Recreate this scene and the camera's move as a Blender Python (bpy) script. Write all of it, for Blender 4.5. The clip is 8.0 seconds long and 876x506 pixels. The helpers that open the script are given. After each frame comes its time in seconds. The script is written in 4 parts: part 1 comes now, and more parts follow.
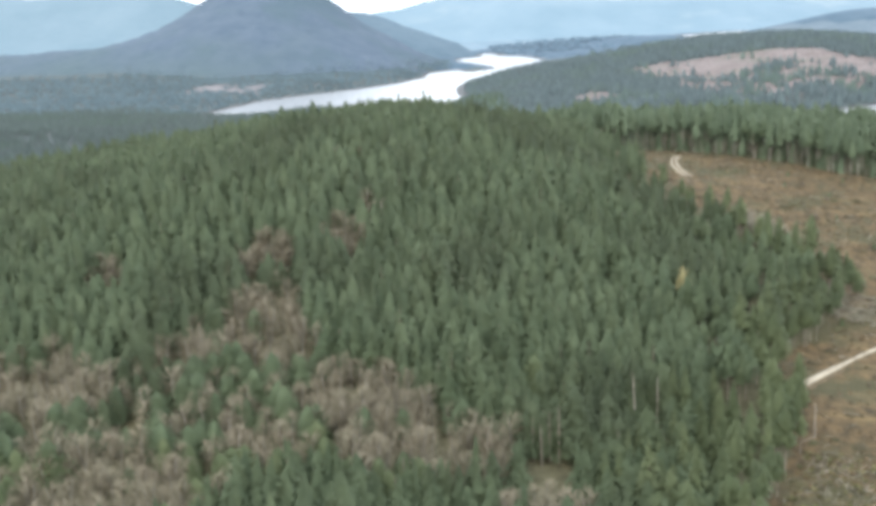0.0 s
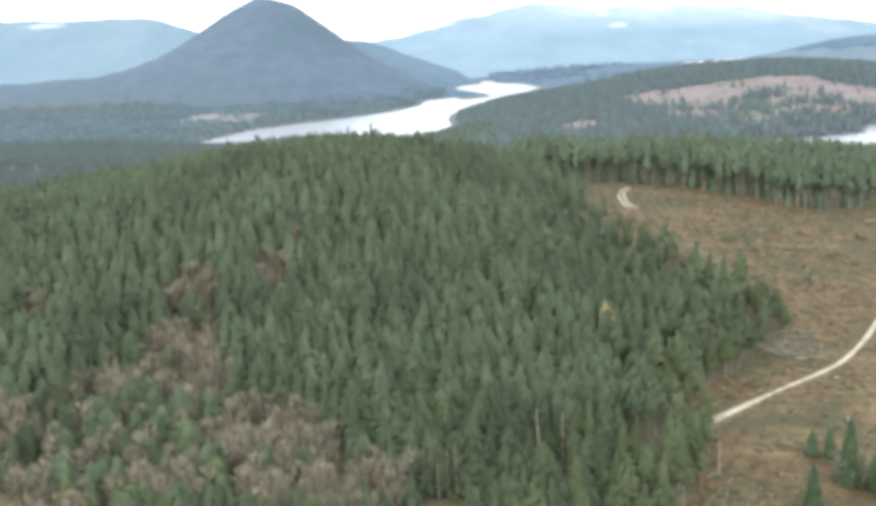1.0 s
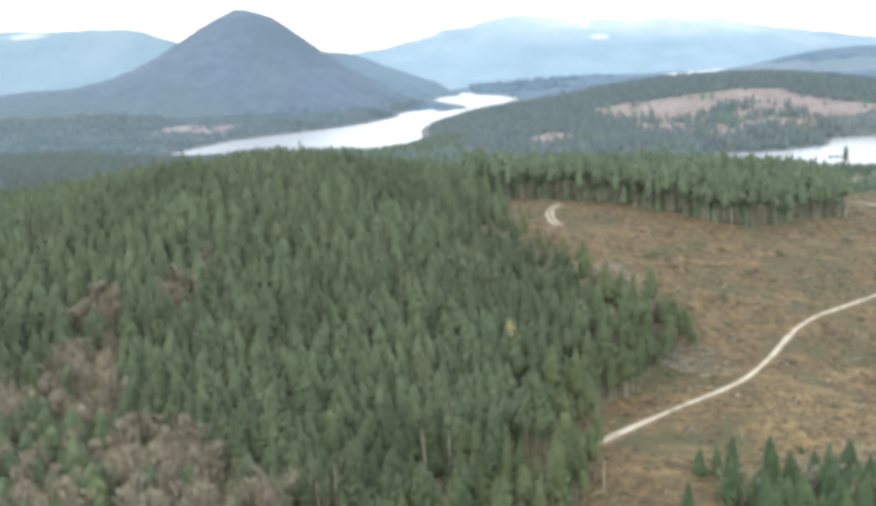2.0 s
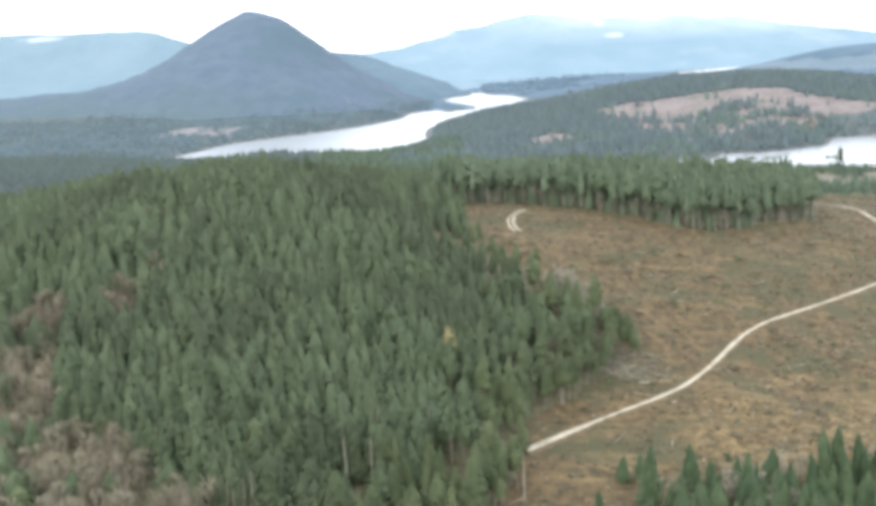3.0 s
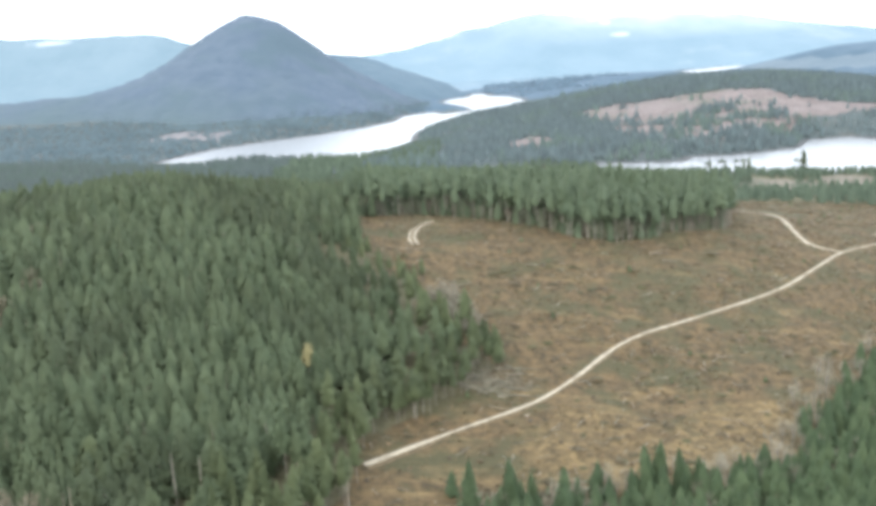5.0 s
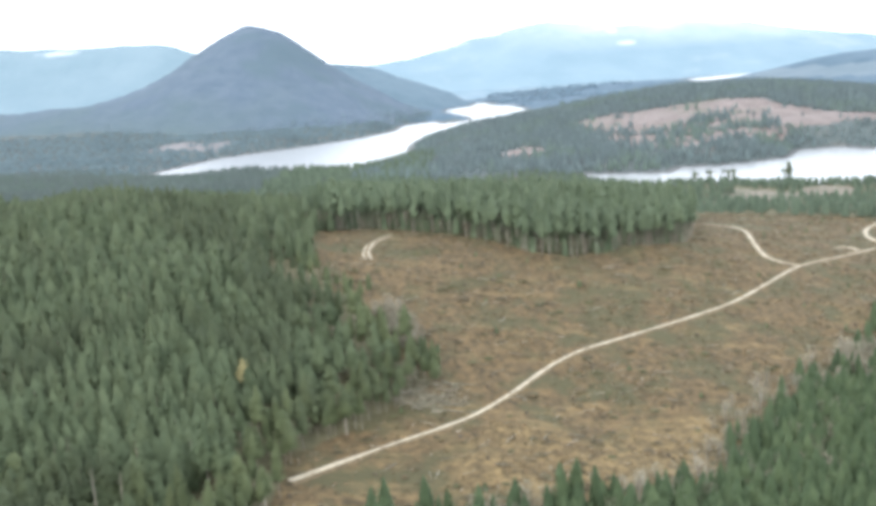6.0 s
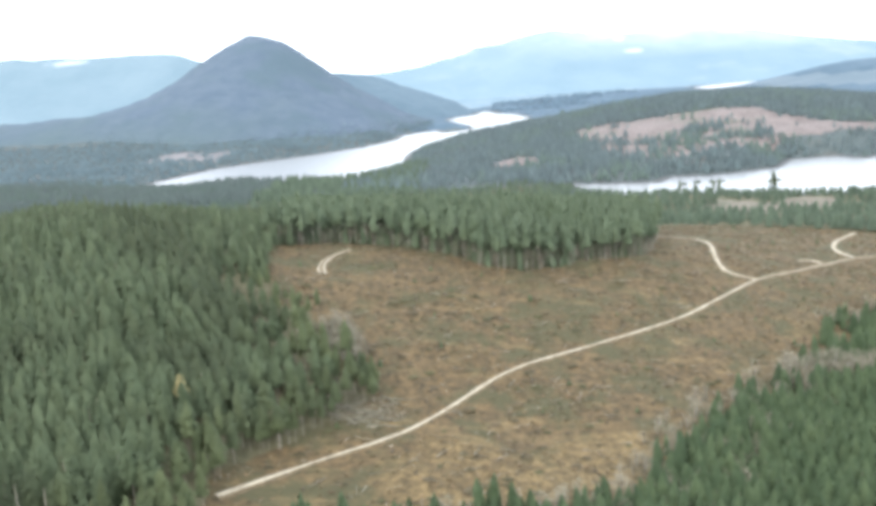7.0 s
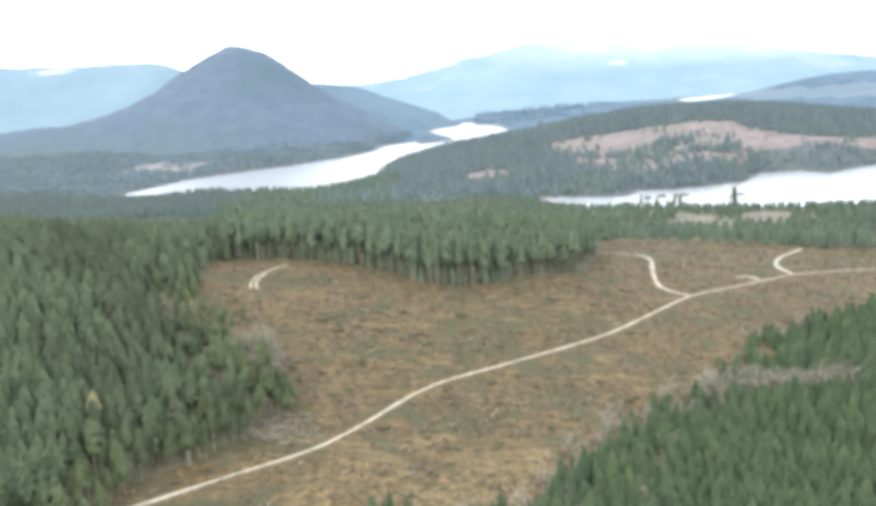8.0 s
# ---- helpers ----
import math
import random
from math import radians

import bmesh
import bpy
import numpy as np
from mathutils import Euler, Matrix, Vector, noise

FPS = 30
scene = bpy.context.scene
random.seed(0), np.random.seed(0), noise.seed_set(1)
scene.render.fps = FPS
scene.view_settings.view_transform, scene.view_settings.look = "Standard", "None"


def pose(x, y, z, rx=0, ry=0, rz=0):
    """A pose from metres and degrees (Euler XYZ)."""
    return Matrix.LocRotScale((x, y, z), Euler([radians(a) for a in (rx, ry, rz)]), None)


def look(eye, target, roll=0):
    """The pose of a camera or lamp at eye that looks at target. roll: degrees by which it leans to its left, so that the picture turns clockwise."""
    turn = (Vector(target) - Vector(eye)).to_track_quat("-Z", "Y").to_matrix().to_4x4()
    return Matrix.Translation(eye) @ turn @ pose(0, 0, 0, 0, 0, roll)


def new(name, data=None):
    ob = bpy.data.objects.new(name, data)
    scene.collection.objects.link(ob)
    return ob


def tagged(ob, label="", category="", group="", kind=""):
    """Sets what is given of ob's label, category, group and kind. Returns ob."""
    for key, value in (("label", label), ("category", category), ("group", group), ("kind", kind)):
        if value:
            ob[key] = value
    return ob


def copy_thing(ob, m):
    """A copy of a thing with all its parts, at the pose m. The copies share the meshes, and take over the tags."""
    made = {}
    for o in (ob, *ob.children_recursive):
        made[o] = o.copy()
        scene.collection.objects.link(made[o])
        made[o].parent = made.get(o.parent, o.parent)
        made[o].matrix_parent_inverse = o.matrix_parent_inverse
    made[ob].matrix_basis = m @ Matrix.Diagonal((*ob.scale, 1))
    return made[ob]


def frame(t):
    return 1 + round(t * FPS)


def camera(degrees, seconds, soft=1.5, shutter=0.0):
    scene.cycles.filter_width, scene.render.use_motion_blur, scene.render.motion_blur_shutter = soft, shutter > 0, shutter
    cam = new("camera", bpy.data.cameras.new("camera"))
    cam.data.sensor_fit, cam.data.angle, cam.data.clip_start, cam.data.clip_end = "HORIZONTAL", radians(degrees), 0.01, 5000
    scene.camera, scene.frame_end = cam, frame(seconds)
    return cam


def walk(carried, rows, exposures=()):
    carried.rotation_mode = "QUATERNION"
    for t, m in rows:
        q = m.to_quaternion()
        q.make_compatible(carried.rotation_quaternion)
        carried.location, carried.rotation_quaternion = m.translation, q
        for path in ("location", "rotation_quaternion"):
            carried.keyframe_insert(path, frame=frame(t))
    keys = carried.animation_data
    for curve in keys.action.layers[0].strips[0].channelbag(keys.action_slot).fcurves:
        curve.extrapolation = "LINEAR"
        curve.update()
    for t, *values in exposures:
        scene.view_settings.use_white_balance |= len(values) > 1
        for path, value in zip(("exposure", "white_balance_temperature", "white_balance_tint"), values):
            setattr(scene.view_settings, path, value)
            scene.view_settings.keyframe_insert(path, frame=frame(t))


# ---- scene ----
cam = camera(45.1, 8.0, soft=4.5)
ROWS = [
    (0.0, 0.00, 0.00, 88.66, 0.017, -12.445, 2.563),
    (0.5, 9.40, -0.79, 89.32, 0.587, -11.669, 2.725),
    (1.0, 18.74, -1.47, 90.05, 0.379, -11.016, 2.728),
    (1.5, 27.95, -2.25, 90.82, -0.043, -10.710, 2.692),
    (2.0, 37.29, -3.10, 91.54, -0.318, -10.495, 2.648),
    (3.5, 64.89, -5.70, 93.83, 1.038, -10.511, 3.195),
    (4.0, 74.17, -6.61, 94.53, 0.960, -10.579, 3.301),
    (4.5, 83.41, -7.52, 95.23, 1.210, -10.565, 3.392),
    (6.0, 111.25, -10.21, 97.43, 2.041, -9.997, 3.676),
    (6.5, 120.68, -11.18, 98.21, 2.503, -9.738, 3.795),
    (7.0, 130.05, -12.24, 98.97, 2.661, -9.546, 3.820),
    (7.5, 139.53, -13.15, 99.63, 2.341, -9.302, 3.646),
    (8.0, 148.92, -13.89, 100.21, 2.094, -9.042, 3.485),
]
walk(cam, [(t, pose(x, y, z, 90 + pitch, roll, yaw)) for t, x, y, z, yaw, pitch, roll in ROWS],
     exposures=[(0.0, -0.22), (1.0, -0.18), (2.0, -0.17), (3.5, -0.12), (6.5, -0.06), (8.0, 0.0)])

# ---------- light: high overcast, bright white sky ----------
world = bpy.data.worlds.new("overcast_sky")
scene.world = world
world.use_nodes = True
wn, wl = world.node_tree.nodes, world.node_tree.links
wn.clear()
SUN_ELEVATION, SUN_TURN = 27.0, 200.0
sky = wn.new("ShaderNodeTexSky")
sky.sky_type = 'NISHITA'
sky.sun_disc = False
sky.sun_elevation, sky.sun_rotation = radians(SUN_ELEVATION), radians(SUN_TURN)
sky.air_density, sky.dust_density, sky.ozone_density = 1.0, 4.0, 1.0
sky_level = wn.new("ShaderNodeBackground")
sky_level.inputs["Strength"].default_value = 0.10
cloud_level = wn.new("ShaderNodeBackground")
cloud_level.inputs["Strength"].default_value = 2.75
cloud_noise = wn.new("ShaderNodeTexNoise")
cloud_noise.inputs["Scale"].default_value = 3.0
cloud_noise.inputs["Detail"].default_value = 6.0
cloud_ramp = wn.new("ShaderNodeValToRGB")
cloud_ramp.color_ramp.elements[0].position, cloud_ramp.color_ramp.elements[0].color = 0.35, (0.885, 0.96, 1.035, 1)
cloud_ramp.color_ramp.elements[1].position, cloud_ramp.color_ramp.elements[1].color = 0.65, (1.005, 1.05, 1.115, 1)
sky_sum = wn.new("ShaderNodeAddShader")
sky_out = wn.new("ShaderNodeOutputWorld")
wl.new(sky.outputs["Color"], sky_level.inputs["Color"])
wl.new(cloud_noise.outputs["Fac"], cloud_ramp.inputs["Fac"])
wl.new(cloud_ramp.outputs["Color"], cloud_level.inputs["Color"])
wl.new(sky_level.outputs[0], sky_sum.inputs[0])
wl.new(cloud_level.outputs[0], sky_sum.inputs[1])
wl.new(sky_sum.outputs[0], sky_out.inputs["Surface"])

sun = new("sun", bpy.data.lights.new("sun", 'SUN'))
sun.data.energy, sun.data.angle, sun.data.color = 0.9, radians(40), (1.0, 0.98, 0.94)
sun_way = Vector((math.sin(radians(SUN_TURN)) * math.cos(radians(SUN_ELEVATION)), math.cos(radians(SUN_TURN)) * math.cos(radians(SUN_ELEVATION)), math.sin(radians(SUN_ELEVATION))))
sun.matrix_world = look(sun_way * 300, (0, 0, 0))

# ---------- plan (metres; lake level is z = 0) ----------
LAKE = [(-262, 1125), (-262, 1160), (-248, 1224), (-232, 1323), (-195, 1382), (-135, 1460), (-71, 1573), (-32, 1694), (-27, 1841), (7, 1909),
        (37, 1933), (49, 1831), (89, 1895), (93, 1967), (79, 2067), (58, 2180), (28, 2340), (42, 2450), (91, 2520), (99, 2720), (138, 2700),
        (147, 2520), (185, 2450), (200, 2369), (218, 2172), (187, 2085), (175, 1985), (151, 1898), (133, 1825), (117, 1772), (92, 1690), (61, 1595), (42, 1525), (29, 1440), (25, 1342), (30, 1228),
        (17, 1165), (0, 1100), (-25, 1052), (-60, 1025), (-150, 1055), (-225, 1100)]
BAY = [(189, 880), (195, 895), (263, 868), (278, 906), (310, 897), (341, 909), (374, 925), (392, 969), (408, 1001), (433, 997), (455, 1001),
       (464, 963), (494, 992), (527, 1015), (600, 1040), (720, 1050), (740, 780), (600, 715), (470, 722), (400, 728), (345, 736), (336, 756), (324, 759), (314, 751), (290, 775), (240, 785), (205, 815)]
TARN = [(835, 3720), (830, 3500), (860, 3380), (985, 3470), (1095, 3740), (1200, 3960), (1130, 4030), (990, 3900)]
CLEARCUT = [(67, 197), (66, 201), (67, 208), (76, 218), (86, 229), (98, 243), (98, 248), (93, 252), (86, 256), (79, 261), (77, 271), (79, 279), (77, 287), (72, 292), (67, 288), (64, 292), (61, 299), (58, 309), (55, 322), (53, 342), (62, 356), (73, 364),
            (91, 358), (105, 352), (116, 344), (125, 333), (137, 332), (150, 341), (160, 350), (174, 360), (185, 369), (193, 400), (199, 430), (195, 480), (196, 530),
            (215, 527), (242, 521), (269, 515), (295, 507), (311, 500), (343, 512), (420, 508), (420, 395), (300, 378), (289, 370)]
GROVE_EDGE = [(289, 370), (268, 350), (251, 337), (234, 322), (223, 301), (214, 286), (201, 270), (190, 260), (180, 249), (173, 237), (164, 222), (158, 206), (146, 198), (124, 195),
              (104, 189), (88, 184)]
CLEARCUT = CLEARCUT + GROVE_EDGE + [(86, 172), (86, 136), (44, 136), (53, 160), (61, 175), (66, 188)]
GROVE = GROVE_EDGE + [(92, 172), (95, 140), (440, 140), (440, 390), (300, 376)]
BIRCH_PATCHES = [[(-95, 203), (-82, 199), (-80, 209), (-74, 211), (-66, 201), (-63, 187), (-71, 181), (-95, 184)], [(-61, 208), (-52, 210), (-46, 196), (-57, 198)],
                 [(-46, 213), (-36, 216), (-28, 210), (-26, 193), (-35, 190), (-44, 195)],
                 [(-23, 190), (-12, 191), (-5, 180), (2, 174), (10, 171), (8, 161), (-5, 159), (-17, 163), (-23, 174), (-33, 180), (-28, 186)],
                 [(-67, 172), (-56, 176), (-48, 165), (-42, 163), (-40, 138), (-80, 138), (-74, 157)], [(9, 158), (20, 161), (20, 142), (9, 142)], [(-40, 176), (-28, 174), (-28, 164), (-40, 168)]]
BIRCHES = [(-95, 195), (-80, 207), (-68, 196), (-56, 201), (-50, 210), (-38, 213), (-29, 206), (-25, 193), (-12, 188), (0, 177), (12, 170), (10, 162), (0, 156), (-12, 155),
           (-24, 163), (-36, 158), (-42, 148), (-62, 140), (-110, 140), (-120, 180)]
HILL_CUT = [(222, 1310), (249, 1347), (287, 1371), (328, 1352), (382, 1332), (419, 1345), (452, 1275), (458, 1221), (484, 1176), (499, 1126), (560, 1105), (560, 1048), (505, 1056), (479, 1062), (449, 1040),
            (429, 1040), (417, 1048), (418, 1109), (419, 1189), (393, 1214), (357, 1194), (328, 1169), (304, 1128), (272, 1165), (241, 1239)]
MID_CUT = [(241, 1239), (272, 1165), (304, 1128), (328, 1169), (357, 1194), (393, 1214), (419, 1189), (418, 1109), (417, 1048), (400, 1016), (340, 1000), (305, 975), (262, 1020), (240, 1120)]
MEADOW = [(-346, 1439), (-339, 1479), (-314, 1506), (-269, 1465), (-249, 1541), (-238, 1502), (-245, 1415), (-232, 1375), (-271, 1380), (-296, 1431), (-303, 1390), (-330, 1379)]
SHORE_CUT = [(126, 1054), (142, 1078), (156, 1112), (176, 1106), (176, 1050), (158, 1030), (142, 1005), (126, 1012)]
BELT_CUT = [(262, 655), (264, 694), (280, 705), (300, 690), (312, 674), (306, 640), (290, 606), (272, 625)]
BELT_GAP = [(318, 690), (339, 698), (352, 676), (346, 660), (330, 628), (308, 634), (312, 660)]
MAIN_ROAD = [(66.8, 199.2), (69, 201), (76, 207), (87, 216), (99.8, 225.8), (107, 232.2), (115.8, 243), (122.2, 252.2), (128.5, 260.6), (136.5, 268.7), (152.5, 281.3), (171, 297.5), (188, 315), (205, 338), (221.5, 361),
             (240, 380), (258, 399.5), (275, 419), (297, 437), (325, 452), (370, 470), (420, 482)]
SPUR_ROAD = [(221.5, 361), (212, 366.5), (212, 385), (215.5, 410), (216, 421), (213, 429), (203, 429), (196, 425)]
LOOP_ROAD = [(275, 421), (273, 432), (275, 446), (284, 469), (302, 499)]
STUB_ROAD = [(256, 400), (252, 404), (246, 399)]
HILL_ROAD = [(74, 316.5), (72.4, 323), (72.8, 333), (75.3, 344), (78.2, 351)]

# broad mounds on a grid, x from -190 and y from 110, 85 m apart: metres high
MOUNDS = [[5.7, 11.8, 15.4, 6.0, 9.9, 6.4], [-1.9, -11.9, 14.1, 1.6, 12.3, 8.1], [3.2, 9.9, 32.2, 7.7, 12.1, 8.5], [0.5, -8.3, 2.4, 9.2, 4.8, 6.3], [7.1, 2.3, 8.9, 16.9, 6.0, 2.6], [3.4, -1.0, -10.5, 2.9, 7.2, 3.3], [1.4, 4.0, 6.0, 3.7, -2.4, 4.9]]
# single hills: x, y, height, half-widths
HILLS = [(470, 1540, 40, 165, 330), (790, 1650, 3, 170, 260), (1085, 2620, 70, 215, 260), (440, 3000, 18, 180, 130),
         (-5, 335, 4.6, 36, 38), (-800, 1950, 42, 380, 330), (-420, 800, 10, 120, 200)]


def smooth(a, b, v):
    v = np.clip((v - a) / (b - a), 0, 1)
    return v * v * (3 - 2 * v)


def inside(poly, x, y):
    """Which points lie in a polygon, as an array of booleans."""
    x, y = np.asarray(x, float), np.asarray(y, float)
    odd = np.zeros(x.shape, bool)
    for (ax, ay), (bx, by) in zip(poly, poly[1:] + poly[:1]):
        if ay != by:
            odd ^= ((ay > y) != (by > y)) & (x < (bx - ax) * (y - ay) / (by - ay) + ax)
    return odd


def line_distance(line, x, y):
    best = np.full(np.shape(x), 1e9)
    for (ax, ay), (bx, by) in zip(line, line[1:]):
        ux, uy = bx - ax, by - ay
        if ux == 0 and uy == 0:
            continue
        k = np.clip(((x - ax) * ux + (y - ay) * uy) / (ux * ux + uy * uy), 0, 1)
        best = np.minimum(best, np.hypot(x - ax - k * ux, y - ay - k * uy))
    return best


def signed(poly, x, y):
    d = line_distance(poly + poly[:1], x, y)
    return np.where(inside(poly, x, y), -d, d)


def ripple(x, y, size, seed=0.0):
    """Cheap rolling unevenness, about -1 to 1."""
    a, b = x / size + seed, y / size - seed * 1.7
    return (np.sin(a * 1.3 + 2.1 * np.sin(b * 0.7)) + np.sin(b * 1.7 + 1.6 * np.sin(a * 0.9 + 1.0)) + np.sin((a + b) * 2.3 + seed) * 0.5) / 2.5


ROADS = [MAIN_ROAD, SPUR_ROAD, LOOP_ROAD, STUB_ROAD, HILL_ROAD]


def height(x, y, rough=True):
    """The ground's height in metres over the lake."""
    x, y = np.asarray(x, float), np.asarray(y, float)
    z = np.full(x.shape, 1.6)
    for i, column in enumerate(MOUNDS):
        for j, top in enumerate(column):
            z += top * np.exp(-((x + 190 - 85 * i) ** 2 + (y - 110 - 85 * j) ** 2) / (2 * 72.0 ** 2))
    for hx, hy, top, wx, wy in HILLS:
        z += top * np.exp(-((x - hx) / wx) ** 2 / 2 - ((y - hy) / wy) ** 2 / 2)
    z -= 1.6 * smooth(620, 420, y) * smooth(-400, -200, x)
    far = smooth(600, 900, y)
    z += far * smooth(2900, 2300, y) * ((1 + ripple(x, y, 60, 1.3)) * 2.2 + (1 + ripple(x, y, 25, 4.0)) * 1.0)
    shore = np.minimum(np.minimum(signed(LAKE, x, y), signed(BAY, x, y)), signed(TARN, x, y)) + 7
    z = np.where(shore > 0, z * smooth(-4, 60, shore) + 0.1, np.maximum(-4, 0.1 + shore * 0.2))
    if rough:
        near = smooth(900, 500, y) * smooth(2.5, 7.0, np.minimum.reduce([line_distance(r, x, y) for r in ROADS]))
        z = z + near * (ripple(x, y, 4.5, 0.4) * 0.35 + ripple(x, y, 1.9, 2.2) * 0.16 + ripple(x, y, 15, 3.1) * 0.6)
    return z


# ---------- materials ----------
def surface(name, dark, light, size, rough=0.9, bump=0.0, bump_size=1.0, third=None, third_size=None, third_share=0.5, tone="", spec=0.2, leafy=0.0, tone_by=0.17, streak=None, covers=()):
    """A rough natural surface: two colours mixed by a two-scale noise, a third in patches. tone: 'attribute' or 'object' varies it piece by piece."""
    mat = bpy.data.materials.new(name)
    mat.use_nodes = True
    n, l = mat.node_tree.nodes, mat.node_tree.links
    shader = n["Principled BSDF"]
    shader.inputs["Roughness"].default_value = rough
    shader.inputs["Specular IOR Level"].default_value = spec
    where = n.new("ShaderNodeNewGeometry")

    def noise_at(metres, detail=5.0):
        node = n.new("ShaderNodeTexNoise")
        node.inputs["Scale"].default_value = 1.0 / metres
        node.inputs["Detail"].default_value = detail
        node.inputs["Roughness"].default_value = 0.62
        l.new(where.outputs["Position"], node.inputs["Vector"])
        return node

    def mixed(fac, a, b):
        node = n.new("ShaderNodeMix")
        node.data_type = 'RGBA'
        l.new(fac, node.inputs["Factor"])
        for key, value in (("A", a), ("B", b)):
            if isinstance(value, tuple):
                node.inputs[key].default_value = (*value, 1)
            else:
                l.new(value, node.inputs[key])
        return node.outputs["Result"]

    def ramp(fac, low, high):
        node = n.new("ShaderNodeMapRange")
        node.inputs["From Min"].default_value, node.inputs["From Max"].default_value = low, high
        l.new(fac, node.inputs["Value"])
        return node.outputs["Result"]

    colour = mixed(ramp(noise_at(size).outputs["Fac"], 0.36, 0.64), dark, light)
    if third:
        edge = 0.62 - 0.25 * third_share
        colour = mixed(ramp(noise_at(third_size or size * 4).outputs["Fac"], edge, edge + 0.12), colour, third)
    if streak:
        turn = n.new("ShaderNodeMapping")
        turn.inputs["Rotation"].default_value = (0, 0, radians(-24))
        turn.inputs["Scale"].default_value = (1 / 17.0, 1 / 4.2, 1 / 4.2)
        l.new(where.outputs["Position"], turn.inputs["Vector"])
        drift = n.new("ShaderNodeTexNoise")
        drift.inputs["Scale"].default_value, drift.inputs["Detail"].default_value, drift.inputs["Roughness"].default_value = 1.0, 6.0, 0.7
        l.new(turn.outputs[0], drift.inputs["Vector"])
        broken = n.new("ShaderNodeMath")
        broken.operation = 'MULTIPLY'
        l.new(ramp(drift.outputs["Fac"], 0.52, 0.70), broken.inputs[0])
        l.new(ramp(noise_at(20).outputs["Fac"], 0.38, 0.60), broken.inputs[1])
        colour = mixed(broken.outputs[0], colour, streak)
    for cover, low_tone, high_tone, patch in covers:
        share = n.new("ShaderNodeAttribute")
        share.attribute_name = cover
        rough_edge = n.new("ShaderNodeMath")
        rough_edge.operation = 'ADD'
        l.new(share.outputs["Fac"], rough_edge.inputs[0])
        l.new(noise_at(patch * 3, 7.0).outputs["Fac"], rough_edge.inputs[1])
        over = mixed(ramp(noise_at(patch).outputs["Fac"], 0.36, 0.64), low_tone, high_tone)
        colour = mixed(ramp(rough_edge.outputs[0], 0.90, 1.14), colour, over)
    if tone:
        if tone == "object":
            source = n.new("ShaderNodeObjectInfo").outputs["Random"]
        else:
            node = n.new("ShaderNodeAttribute")
            node.attribute_name = "tone"
            source = node.outputs["Fac"]
        hsv = n.new("ShaderNodeHueSaturation")
        value = n.new("ShaderNodeMapRange")
        value.inputs["To Min"].default_value, value.inputs["To Max"].default_value = 1 - tone_by, 1 + tone_by * 1.1
        l.new(source, value.inputs["Value"])
        l.new(value.outputs["Result"], hsv.inputs["Value"])
        hue = n.new("ShaderNodeMapRange")
        hue.inputs["To Min"].default_value, hue.inputs["To Max"].default_value = 0.5 + tone_by * 0.05, 0.5 - tone_by * 0.07
        l.new(source, hue.inputs["Value"])
        l.new(hue.outputs["Result"], hsv.inputs["Hue"])
        l.new(colour, hsv.inputs["Color"])
        colour = hsv.outputs["Color"]
    l.new(colour, shader.inputs["Base Color"])
    if leafy:
        glow = n.new("ShaderNodeBsdfTranslucent")
        blend = n.new("ShaderNodeMixShader")
        blend.inputs["Fac"].default_value = leafy
        thin = n.new("ShaderNodeHueSaturation")
        thin.inputs["Value"].default_value = 1.9
        l.new(colour, thin.inputs["Color"])
        l.new(thin.outputs["Color"], glow.inputs["Color"])
        l.new(shader.outputs[0], blend.inputs[1])
        l.new(glow.outputs[0], blend.inputs[2])
        l.new(blend.outputs[0], n["Material Output"].inputs["Surface"])
    if bump:
        node = n.new("ShaderNodeBump")
        node.inputs["Distance"].default_value = bump
        node.inputs["Strength"].default_value = 1.0
        l.new(noise_at(bump_size, 8.0).outputs["Fac"], node.inputs["Height"])
        l.new(node.outputs["Normal"], shader.inputs["Normal"])
    return mat


M_FLOOR = surface("forest_floor", (0.080, 0.078, 0.048), (0.130, 0.120, 0.074), 2.5, bump=0.3, bump_size=1.5, third=(0.074, 0.086, 0.046), third_size=9)
M_CUT = surface("clearing_and_forest_floor", (0.050, 0.040, 0.024), (0.134, 0.094, 0.049), 2.1, bump=0.6, bump_size=1.2, third=(0.068, 0.063, 0.034), third_size=15, third_share=0.6, streak=(0.192, 0.138, 0.070),
                covers=(("straw", (0.070, 0.053, 0.029), (0.190, 0.137, 0.068), 2.4), ("litter", (0.080, 0.076, 0.045), (0.128, 0.118, 0.070), 2.5)))
# bluish tint of this ground stands in for haze
M_LOW = surface("hazed_forest_ground", (0.066, 0.086, 0.088), (0.082, 0.102, 0.102), 22, bump=3, bump_size=9, third=(0.094, 0.098, 0.092), third_size=38, third_share=0.35)
M_HILLCUT = surface("felled_hillside", (0.125, 0.104, 0.098), (0.20, 0.168, 0.160), 14, bump=1.5, bump_size=6, third=(0.12, 0.12, 0.095), third_size=45, third_share=0.35)
M_BARE = surface("dry_felled_strip", (0.118, 0.104, 0.080), (0.178, 0.158, 0.126), 9, bump=1, bump_size=4, third=(0.095, 0.098, 0.070), third_size=22)
